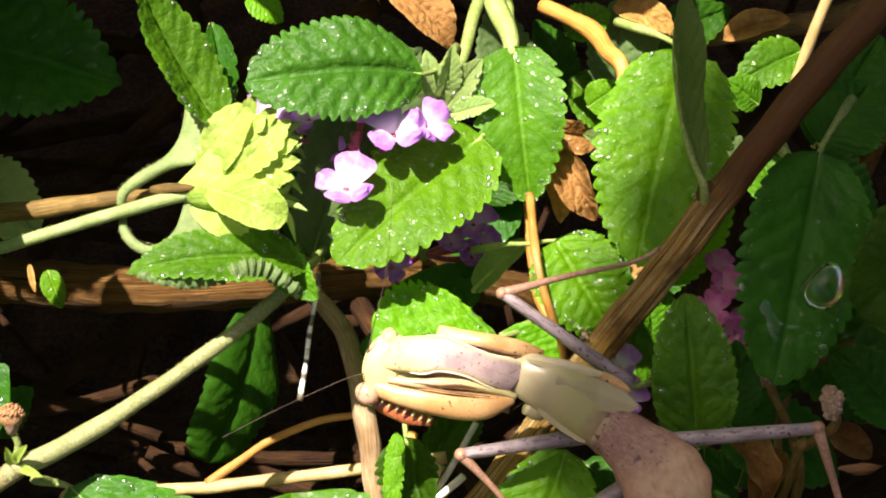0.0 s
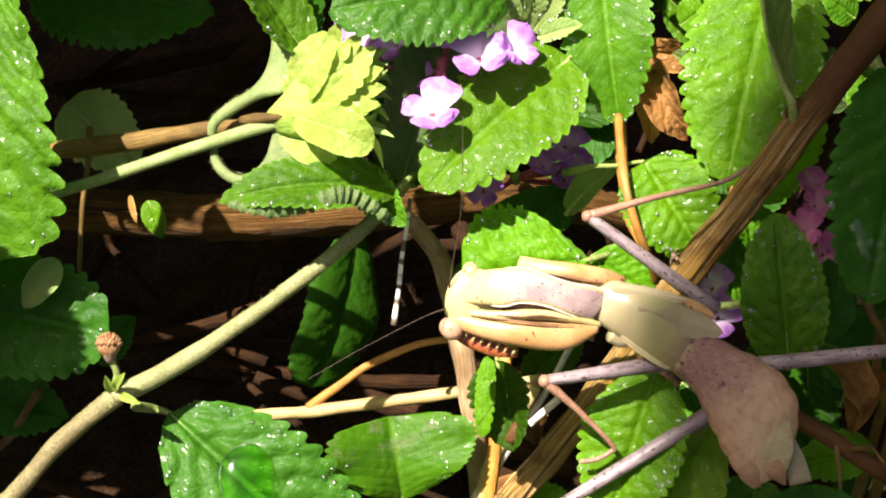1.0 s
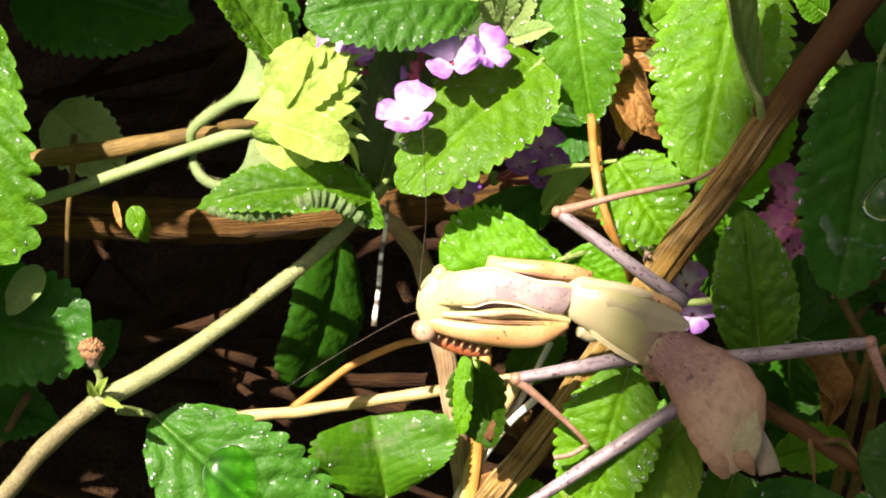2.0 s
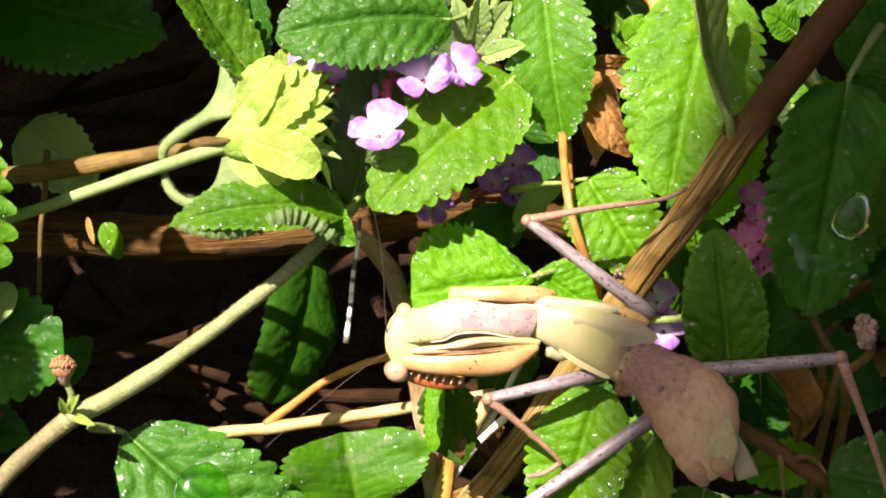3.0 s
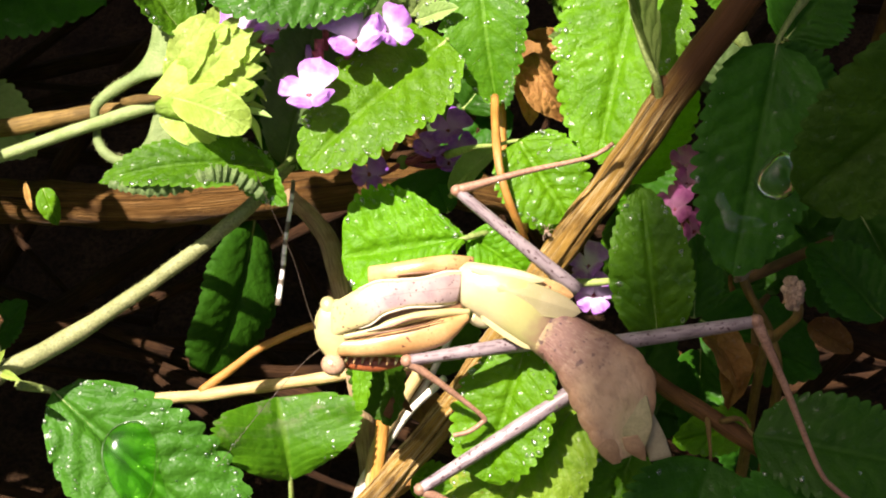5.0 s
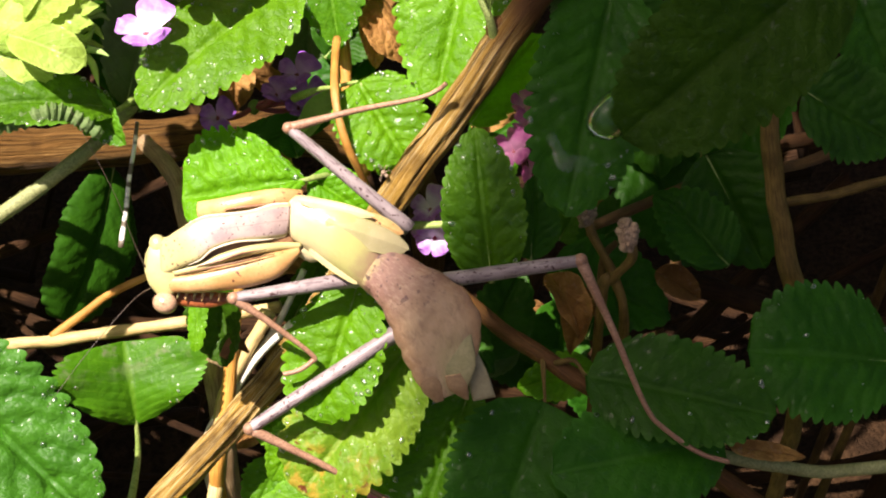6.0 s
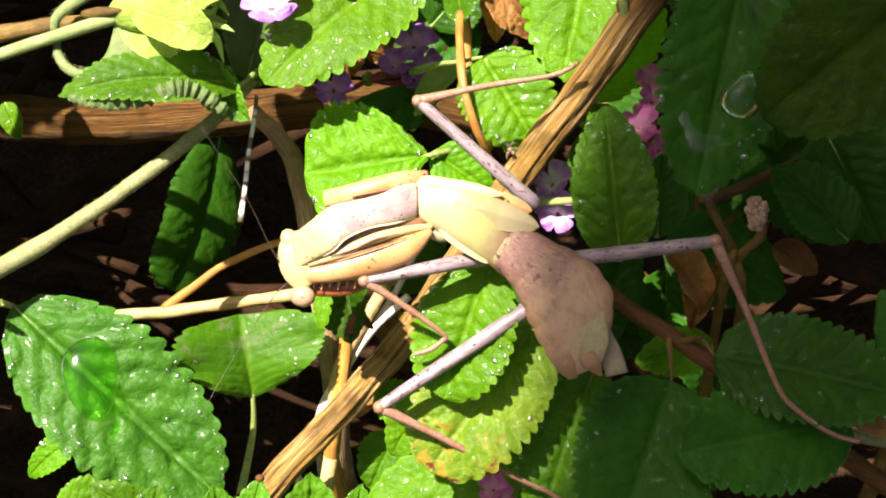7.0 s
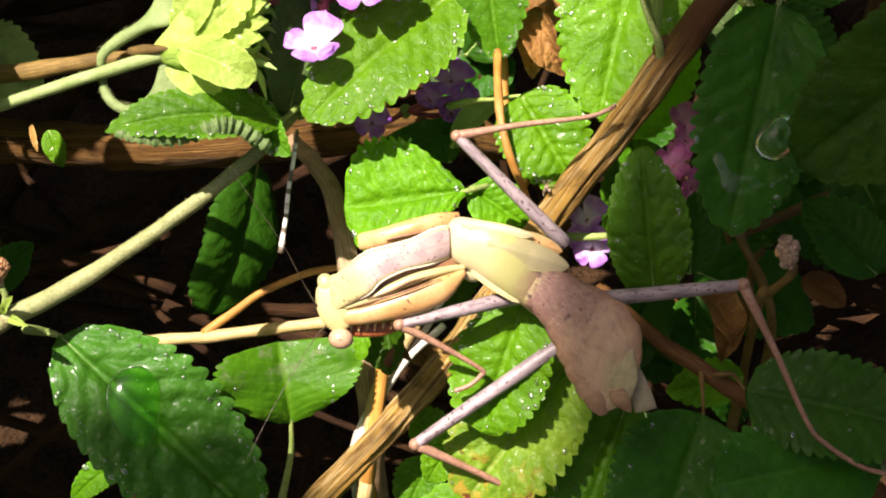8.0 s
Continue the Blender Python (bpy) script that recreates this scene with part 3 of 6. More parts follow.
def ball(centre, axes, rings=8, seg=12):
    """An egg with the three half axes given as vectors."""
    axes = np.asarray(axes, float)
    verts, uvs = [], []
    for i in range(rings + 1):
        p = math.pi * (0.02 + 0.96 * i / rings)
        for j in range(seg):
            a = 2 * math.pi * j / seg
            verts.append(np.asarray(centre) + math.sin(p) * math.cos(a) * axes[0] + math.sin(p) * math.sin(a) * axes[1] + math.cos(p) * axes[2])
            uvs.append((i / rings, j / seg))
    return np.array(verts), grid_faces(rings + 1, seg, True), np.array(uvs)


DROPS = []


def blade(base, tip, width, face=(-0.1, 0.25, 1), fold=0.2, arch=0.06, curl=0.0, teeth=13, bite=0.14, quilt=0.62,
          round_base=0.5, sharp=0.75, side_bend=0.0, twist=0.0, wave=0.03, seed=0, drops=0, cells=26, smooth_to=0.06):
    """A lantana leaf: egg-shaped, round-toothed, puckered between its veins."""
    base, tip = np.asarray(base, float), np.asarray(tip, float)
    length = np.linalg.norm(tip - base)
    ahead = unit(tip - base)
    nrm = np.asarray(face, float)
    nrm = unit(nrm - ahead * (nrm @ ahead))
    side = np.cross(nrm, ahead)
    ns, nq = teeth * 5, cells
    quilt = quilt * min(1.0, width / 15)
    s = np.linspace(0, 1, ns + 1)[:, None]
    q = np.linspace(-1, 1, nq + 1)[None, :]
    local = np.random.default_rng(seed + 11)
    ph = local.uniform(0, 6.28, 8)
    h = s ** round_base * (1 - s) ** sharp
    top = round_base / (round_base + sharp)
    h = h / (top ** round_base * (1 - top) ** sharp) * width / 2
    size = 1 + 0.35 * np.sin(s * 9 + ph[0] + (q > 0) * 2)
    tooth = np.abs(np.sin(math.pi * (teeth * s + (q > 0) * 0.37 + 0.25 * np.sin(7 * s + ph[1])))) ** 0.7 - 0.6
    edge = np.abs(q) ** 5
    out = q * h * (1 + bite * size * tooth * edge * np.clip(12 * (s - smooth_to), 0, 1))
    fwd = s + 0.02 * edge * tooth + 0 * q
    aq = np.abs(q)
    v = 8 * s - 2.0 * aq + 0.22 * np.sin(11 * s + 5 * aq + ph[4]) * np.sin(7 * aq + ph[5])
    cell = np.abs(np.sin(math.pi * v)) ** 0.55 * (0.62 + 0.38 * np.abs(np.sin(math.pi * (4.5 * aq + 0.5 * np.floor(v)))) ** 0.6)
    mid = np.exp(-(q / 0.09) ** 2)
    lift = fold * np.abs(out) - curl * width * aq ** 3 + arch * length * 4 * s * (1 - s)
    lift = lift + 1.0 * quilt * (cell * np.clip(7 * aq, 0, 1) * np.clip(4 * (1.08 - aq), 0, 1) - mid) * np.clip(6 * s, 0, 1) * np.clip(5 * (1 - s), 0, 1)
    lift = lift + wave * width * aq ** 2 * np.sin(2 * math.pi * (2.1 * s) + ph[2] + (q > 0) * 1.7)
    lift = lift + 0.02 * width * np.sin(5 * s + ph[3]) 
    out = out + side_bend * length * 4 * s * (1 - s)
    turn = twist * s
    o2, l2 = out * np.cos(turn) - lift * np.sin(turn), out * np.sin(turn) + lift * np.cos(turn)
    p = base + ahead * (fwd * length)[..., None] + side * o2[..., None] + nrm * l2[..., None]
    uv = np.stack([s + 0 * q, (q + 1) / 2 + 0 * s], -1)
    for _ in range(drops * 11 // 4):
        i = int(local.integers(2, ns - 1))
        j = int(local.choice([1, 2, 3, nq - 3, nq - 2, nq - 1])) if local.random() < 0.8 else int(local.integers(1, nq))
        n = unit(np.cross(p[i + 1, j] - p[i - 1, j], p[i, min(j + 1, nq)] - p[i, j - 1]))
        n = n if n @ nrm > 0 else -n
        DROPS.append((p[i, j], n, float(local.uniform(0.08, 0.17) if local.random() < 0.8 else local.uniform(0.2, 0.46))))
    return p.reshape(-1, 3), grid_faces(ns + 1, nq + 1), uv.reshape(-1, 2), p[:, nq // 2]


def leaf(parent, base, tip, width, material=None, label="", stalk=None, stalk_r=0.9, stalk_material=None, **shape):
    """A leaf of a sprig, with its midrib and stalk. stalk: the points from the stem to the blade's base."""
    v, f, u, mid = blade(base, tip, width, **shape)
    ob = part("leaf", (v, f, u), material or LEAF, parent, label)
    drop = unit(np.asarray(shape.get('face', (-0.1, 0.25, 1)), float))
    rib = [mid[i] - drop * 0.42 for i in range(0, len(mid) * 9 // 10, 6)]
    line = [np.array(q, float) for q in (stalk or [])] + rib
    n0 = len(stalk or [])
    radii = [stalk_r] * n0 + list(np.linspace(stalk_r * 0.62, 0.12, len(rib)))
    part("stalk", tube(line, radii, seg=7, steps=3 * len(line)), stalk_material or STEM_GREEN, ob)
    return ob


def hairs(points, radius, count, length=0.7, seed=0):
    """Short bristles round a stem."""
    line = curve(points, 60)
    local = np.random.default_rng(seed)
    geos = []
    for _ in range(count):
        i = int(local.integers(0, len(line) - 1))
        d = unit(line[i + 1] - line[i])
        a = unit(np.cross(d, local.normal(size=3)))
        foot = line[i] + a * radius * 0.97 + d * local.uniform(0, 1)
        end = foot + (a + d * local.uniform(-0.5, 0.5)) * length * local.uniform(0.5, 1)
        w = np.cross(a, d) * 0.05
        geos.append((np.array([foot - w, foot + w, foot + d * 0.06, end]), [(0, 1, 3), (1, 2, 3), (2, 0, 3)], None))
    return join(*geos)


def ruffle(points, count, width):
    """A rolled-back leaf margin: a strip of ridged scallops."""
    line = curve(points, 160)
    rows, cols = count * 12 + 1, 9
    verts, uvs = [], []
    for i in range(rows):
        s = i / (rows - 1)
        k = min(int(s * (len(line) - 1)), len(line) - 2)
        d = unit(line[k + 1] - line[k])
        at_line = line[k] + (line[k + 1] - line[k]) * (s * (len(line) - 1) - k)
        n = unit(np.array((0.05, -0.1, 1)) - d * d[2])
        b = np.cross(n, d)
        arc = abs(math.sin(math.pi * count * s)) ** 0.6
        w = width * np.interp(s, (0, 0.25, 0.65, 1), (0.45, 0.85, 1.15, 0.7)) * (1 + 0.15 * math.sin(11 * s * count))
        for j in range(cols):
            v = j / (cols - 1)
            ridge = 0.025 * math.sin(2 * math.pi * (2 * count * s + 0.6 * v))
            high = w * (0.26 * arc * math.sin(math.pi * v) ** 0.8 + ridge * math.sin(math.pi * v)) - 0.28 * w * (1 - arc) * v
            verts.append(at_line + b * w * (v - 0.5) * (0.66 + 0.34 * arc) + n * high)
            uvs.append((0.2 + 0.5 * s, 0.3 + 0.3 * v))
    return np.array(verts), grid_faces(rows, cols), np.array(uvs)


def floret(parent, centre, size, face, spin=0.0, tube_to=None, material=None):
    """A lilac floret of four uneven lobes on a thin tube."""
    nrm = unit(face)
    a1 = unit(np.cross(nrm, (0.2, 1, 0.1)))
    a2 = np.cross(nrm, a1)
    c = np.asarray(centre, float)
    local = np.random.default_rng(int(abs(c[0] * 13 + c[1] * 7)))
    up = unit(-a2)
    across = unit(np.cross(up, nrm))
    geos = []
    for turn, length, width in ((0, 0.56, 1.00), (98, 0.46, 0.62), (178, 0.44, 0.66), (-100, 0.46, 0.60)):
        w = radians(turn + local.uniform(-8, 8)) + spin
        ahead = math.cos(w) * up + math.sin(w) * across
        side = np.cross(nrm, ahead)
        k = local.uniform(0.92, 1.08) * size
        tilt, ph = local.uniform(-0.10, 0.16), local.uniform(0, 6.28)
        verts, uvs, rows, cols = [], [], 11, 15
        for i in range(rows):
            u = i / (rows - 1)
            for j in range(cols):
                v = 2 * j / (cols - 1) - 1
                half = 0.5 * width * (0.10 + 0.90 * u ** 0.75) * math.sqrt(max(0.0, 1 - u ** 5))
                far = length * (u - 0.09 * u * u * (1 - v * v) * 0.6 + 0.012 * math.sin(9 * v + ph) * u)
                high = 0.16 * u - 0.16 * math.exp(-(u / 0.2) ** 2) + tilt * u * u - 0.10 * v * v * u + 0.018 * math.sin(7 * v + ph) * u
                verts.append(c + k * (ahead * far + side * v * half + nrm * high))
                uvs.append((u, 0.5 + 0.5 * v))
        geos.append((np.array(verts), grid_faces(rows, cols), np.array(uvs)))
    ob = part("floret", join(*geos), material or PETAL, parent)
    if tube_to is not None:
        part("floret_tube", tube([c - nrm * size * 0.12, (c - nrm * size * 0.5 + np.asarray(tube_to)) / 2, tube_to], [0.7, 0.55, 0.5], 7, 10), CALYX, parent)
    return ob


def to_ground(p, lean=(0.0, 0.0)):
    """Points from p down to the soil."""
    w = BASE @ (Vector(p) * MM)
    foot = BASE.inverted() @ Vector((w.x + lean[0] * MM, w.y + lean[1] * MM, -0.004))
    f = np.array(foot) / MM
    return [tuple(np.array(p) * 0.6 + f * 0.4 + np.array((3, 2, 0))), tuple(f)]


# ---- ground ----
def ground():
    r = [0.0] + [20 * 1.32 ** i for i in range(45)]
    verts, faces = [], []
    seg = 48
    for i, rad in enumerate(r):
        for j in range(seg):
            a = 2 * math.pi * j / seg
            x, y = rad * math.cos(a) * MM, rad * math.sin(a) * MM
            z = 0.006 * noise.noise((x * 30, y * 30, 0)) + 0.003 * noise.noise((x * 110, y * 110, 5)) if rad < 1500 else 0
            verts.append((x, y + 0.15, z))
    me = bpy.data.meshes.new("ground")
    me.from_pydata(verts, [], grid_faces(len(r), seg, True))
    me.materials.append(SOIL)
    me.shade_smooth()
    tagged(new("ground", me), "dark brown garden soil under the shrub", "soil", kind="structure")


ground()

# ---- sprig with the long pale stem ----
def pale_sprig():
    line = [(-90.5, -56.9, 6.0), (-82.3, -48.9, 8.0), (-73.8, -39.2, 8.0), (-64.7, -31.7, 8.0), (-53.5, -25.7, 4.0), (-37.7, -14.5, -2.0), (-24.2, -3.4, -6.0), (-16.4, 5.5, -10.0)]
    top = thing("lantana_sprig", line[0], "pale hairy lantana stem with toothed green leaves", "plant", "lantana sprigs")
    part("old_stem", tube([to_ground(line[0])[1], to_ground(line[0])[0]] + line[:4], [2.3, 1.9, 1.45, 1.3, 1.35, 1.7], 14, 60, lump=0.07, seed=3), STEM_LOWER, top, "brownish stem below the node, partly darkened as shade")
    part("stem", tube([(-65.6, -32.4, 8.0)] + line[3:], [1.66, 1.72, 1.36, 1.34, 1.3, 1.25], 14, 60, lump=0.05, seed=3), STEM_PALE, top)
    part("bristles", hairs(line[1:], 1.38, 1700, 0.5, 5), STEM_PALE, top)
    leaf(top, (-57.2, -35.6, -2.0), (-21.1, -68.2, 0.0), 25, LEAF_SHEEN, "broad wet green leaf", stalk=[(-62.6, -34.0, 2.0), (-60.2, -34.9, -3.0)],
         face=(0.10, 0.25, 1), fold=0.10, arch=0.05, teeth=15, quilt=1.5, round_base=0.55, sharp=0.58, seed=1, drops=70)
    leaf(top, (-99.0, -16.0, -1.0), (-66.9, -21.5, 3.0), 21, LEAF_SHADED, "dark leaf with a sunlit edge", face=(-0.1, 0.2, 1), fold=0.08, arch=0.03, teeth=13, seed=2, drops=8, round_base=0.5, sharp=0.42,
         stalk=[(-101.0, -19.8, 2.0)])
    leaf(top, (-85.3, 43.4, 10.0), (-85.2, -8.6, 13.0), 26, LEAF, "sunlit puckered leaf", face=(-0.15, 0.3, 1), fold=0.04, arch=0.05, teeth=13, bite=0.2, quilt=1.6, seed=3, drops=25,
         round_base=0.8, sharp=0.24)
    # Out-of-view leaf towards the sun, added to shade the dark leaf below.
    high = np.array((-82.2, -24.4, 2.0)) + np.array(SUN) * 95
    leaf(top, high + (-5, 11, 0), high + (5, -10, 0), 22, LEAF, "unseen leaf added to shade the dark one", face=tuple(SUN), fold=0.05, teeth=13, seed=5, round_base=0.4, sharp=0.4, stalk=[tuple(high + (-40, 30, -20)), tuple(high + (-16, 20, -4))])
    leaf(top, (-92.9, -8.0, 10.0), (-84.5, -18.3, 12.0), 9, LEAF, face=(-0.2, 0.3, 1), teeth=9, seed=4)
    # small shoots and the withered flower head at the node
    n = (-65.0, -30.5, 9.0)
    stalk = [n, (-64.2, -27.7, 10.0), (-65.1, -25.1, 11.0)]
    part("bud_stalk", tube(stalk, [0.7, 0.6, 0.6], 7, 8), STEM_GREEN, top)
    c = np.array((-65.2, -22.9, 12.0))
    part("cup", tube([(-65.1, -25.6, 11.0), (-65.1, -23.8, 12.0), (-65.1, -22.3, 12.5)], [0.7, 1.3, 1.5], 14, 8), HEAD_DRY, top, "pale withered cup")
    geos = [ball(c, np.array([(2.0, 0, 0), (0, 1.9, 0), (0, 0, 1.9)]))]
    for i in range(90):
        w = i * 2.39996
        h = 1 - i / 64
        d = np.array((math.sqrt(max(0, 1 - h * h)) * math.cos(w), h * 0.5 + 0.3, math.sqrt(max(0, 1 - h * h)) * math.sin(w) + 0.2 * h))
        d = unit(d)
        geos.append(ball(c + d * 2.0, np.eye(3) * rng.uniform(0.26, 0.42), 4, 6))
    part("flower_head", join(*geos), BUD_DRY, top, "withered orange-brown flower head")
    for a, b, w in (((-64.7, -30.5, 9.0), (-62.2, -27.3, 13.0), 1.6), ((-63.9, -31.4, 9.0), (-59.6, -32.5, 13.0), 1.5), ((-65.0, -31.0, 9.0), (-65.8, -27.8, 12.0), 1.6)):
        leaf(top, a, b, w, LEAF_PALE, teeth=5, quilt=0.08, seed=int(w * 10), stalk_r=0.35, fold=0.5)
    # the leaf that folds over the stem
    leaf(top, (-17.6, 3.8, 0.0), (-47.9, 1.2, 6.0), 11.8, LEAF, "folded dark leaf with a curled rim", face=(0.05, 0.55, 0.8), fold=0.15, arch=0.16, teeth=17, seed=6, drops=25, side_bend=0.03,
         stalk=[(-15.3, 6.4, -6.0)])
    part("curled_rim", ruffle([(-46.0, 0.9, 7.8), (-42.0, 0.1, 9.0), (-37.0, -0.2, 9.6), (-32.0, 0.9, 9.8), (-28.0, 2.3, 9.8), (-25.4, 2.4, 9.4), (-22.5, 1.1, 8.8), (-19.0, -1.4, 7.6)], 15, 2.9), LEAF_RIM, top, "rolled grey-green leaf rim, scalloped and woolly")
    leaf(top, (-25.0, 7.2, -2.0), (-16.0, -2.6, 2.0), 7.5, LEAF, face=(-0.5, 0.2, 0.8), fold=0.2, teeth=10, seed=8, drops=6)
    return top


def bud_sprig():
    a = [(-121.2, -9.5, -16.0), (-103.0, -3.7, -11.0), (-87.7, 0.4, -7.0), (-79.4, 2.4, -5.0), (-70.5, 4.9, -3.0), (-58.7, 8.7, 0.0), (-47.2, 12.3, 2.0), (-37.1, 15.1, 5.0)]
    top = thing("lantana_sprig", a[0], "shoot tip with pale young lantana leaves", "plant", "lantana sprigs")
    part("stem", tube([to_ground(a[0])[1], to_ground(a[0])[0]] + a, [2.2, 2.0, 1.3, 1.2, 1.1, 1.05, 1.0, 1.0, 1.05, 1.2], 12, 90, lump=0.03, seed=2), STEM_SOFT, top)
    part("bristles", hairs(a[4:], 1.0, 500, 0.5, 9), STEM_PALE, top)
    b = [(-128.2, 4.5, -36.0), (-103.2, 7.6, -26.0), (-81.9, 10.5, -16.0), (-66.1, 12.0, -10.0), (-51.8, 14.1, -5.0), (-42.9, 14.9, -2.0), (-36.9, 16.8, 1.0)]
    part("old_stem", tube(b, [2.0, 1.9, 1.7, 1.7, 1.75, 1.4, 1.2], 12, 56, lump=0.06, groove=0.04, seed=4), BARK_STALK, top)
    # curled stalks
    part("upper_stalk", shield([(-50.7, 12.9, 0.0), (-50.1, 15.4, 1.0), (-46.9, 18.4, 1.5), (-43.0, 20.8, 1.0), (-40.4, 24.4, 1.0), (-39.5, 29.8, 1.0), (-39.8, 35.1, 1.0)], [(-49.1, 12.7, 0.0), (-48.5, 14.5, 1.0), (-45.7, 16.5, 1.5), (-41.3, 19.0, 2.0), (-36.2, 20.3, 4.0), (-32.7, 24.3, 5.0), (-32.4, 28.6, 5.0)],
                               [0.7, 0.9, 1.0, 1.0, 0.9, 0.7, 0.4], [0.7, 0.9, 0.9, 0.6, 0.4, 0.3, 0.2], 18, 60), STEM_WOOLLY, top, "pale woolly stalk widening into a sheath")
    part("lower_stalk", shield([(-50.3, 11.4, -1.0), (-50.0, 8.2, 0.0), (-48.0, 5.5, 1.0), (-44.6, 4.3, 2.0), (-39.3, 6.3, 3.0), (-31.7, 8.0, 4.0)], [(-49.0, 11.4, -1.0), (-48.6, 9.1, 0.0), (-46.9, 6.9, 1.0), (-44.0, 6.0, 2.0), (-40.5, 8.6, 3.0), (-38.7, 14.1, 4.0)],
                               [0.6, 0.7, 0.8, 0.8, 0.7, 0.5], [0.6, 0.7, 0.8, 0.6, 0.4, 0.3], 18, 60), STEM_WOOLLY, top, "pale woolly curled stalk")
    part("sheath", shield([(-39.9, 16.9, 2.0), (-37.2, 19.3, 5.0), (-34.7, 22.5, 6.0), (-30.3, 26.0, 5.0)], [(-39.8, 14.0, 2.0), (-36.3, 12.6, 5.0), (-31.2, 12.1, 6.0), (-26.6, 14.2, 5.0)], [0.8, 2.2, 2.4, 1.0], [0.5, 0.8, 0.8, 0.4], 20, 40), LEAF_PALE, top, "pale luminous sheath")
    part("stalk_tip", tube([(-44.5, 15.4, 1.6), (-41.5, 15.5, 4.2), (-38.8, 15.6, 6.2), (-36.6, 15.8, 7.0)], [0.7, 0.95, 0.9, 0.4], 10, 20, lump=0.10), BARK_STALK, top, "brown glossy joint")
    # the tall leaf that stands on edge, with its pale underside below
    leaf(top, (-33.3, 26.5, 5.0), (-47.4, 50.7, 12.0), 11.5, LEAF, "upright leaf seen on its edge", face=(0.55, 0.15, 0.75), fold=0.35, arch=-0.05, teeth=13, bite=0.14, seed=12, drops=12)
    leaf(top, (-35.6, 45.1, -3.0), (-32.7, 27.1, -4.0), 5.5, LEAF_SHADED, face=(0.4, 0.2, 0.9), fold=0.3, teeth=8, bite=0.2, seed=14, drops=8)
    # the tuft
    for i, (p, q, w, face, n, bite) in enumerate(BUD):
        leaf(top, p, q, w, LEAF_PALE, "pale yellow-green young leaf", face=face, fold=0.22, arch=0.12, teeth=n, bite=bite, quilt=0.16, wave=0.04, seed=20 + i, sharp=0.42, round_base=0.5)
    for i, (a, b) in enumerate((((-29.7, 23.8, 6.0), (-27.3, 31.8, 7.0), ), ((-28.2, 23.3, 7.0), (-23.5, 29.7, 8.0)), ((-27.2, 21.9, 7.0), (-21.0, 27.5, 8.0)), ((-26.7, 19.9, 8.0), (-19.9, 23.8, 9.0)), ((-26.6, 18.5, 8.0), (-19.4, 20.6, 9.0)), ((-27.1, 17.3, 8.0), (-20.3, 17.6, 9.0)), ((-29.1, 22.5, 8.0), (-25.5, 28.0, 9.0)))):
        a = np.array(b) * 0.5 + np.array(a) * 0.5
        leaf(top, a, b, 2.8, LEAF_PALE, face=(-0.1, 0.3, 1), fold=0.4, arch=0.12, teeth=5, bite=0.08, quilt=0.1, seed=60 + i, sharp=0.95, round_base=0.5, stalk_r=0.3)
    local = np.random.default_rng(23)
    for i in range(15):
        c = np.array((-23.0, 12.5 + i * 0.95, 4.5)) + local.normal(size=3) * (0.9, 0.5, 0.9)
        d = unit((1, (i - 6) * 0.09 + local.normal() * 0.3, local.normal() * 0.4))
        bend = np.array((0, local.normal() * 1.1, 0.9))
        part("bract", tube([c, c + d * 2.2, c + d * 4.2 + bend], [(0.75, 0.14), (0.6, 0.12), (0.08, 0.05)], 6, 8), LEAF_UNDER if i % 3 else LEAF_PALE, top)
    part("wool", join(hairs([(-49.8, 14.4, 1.0), (-46.3, 17.5, 1.5), (-42.1, 20.0, 1.5)], 1.2, 220, 0.45, 31), hairs([(-49.6, 9.0, 0.0), (-47.4, 6.2, 1.0), (-44.3, 5.1, 2.0)], 1.0, 160, 0.4, 32)), STEM_PALE, top)
    return top


BUD = (((-35.1, 16.5, 5.0), (-28.5, 29.7, 7.0), 8.0, (-0.35, 0.2, 0.9), 7, 0.05), ((-33.7, 16.4, 6.0), (-22.5, 27.0, 8.0), 9.5, (-0.1, 0.3, 1), 9, 0.16), ((-32.7, 16.6, 7.0), (-21.5, 19.7, 8.5), 8.5, (0.1, 0.2, 1), 9, 0.16),
       ((-35.0, 15.7, 8.0), (-21.4, 10.2, 10.5), 8.2, (-0.05, 0.3, 1), 7, 0.03), ((-37.7, 14.7, 3.0), (-27.9, 8.5, 5.0), 7.0, (-0.1, 0.0, 1), 5, 0.0))


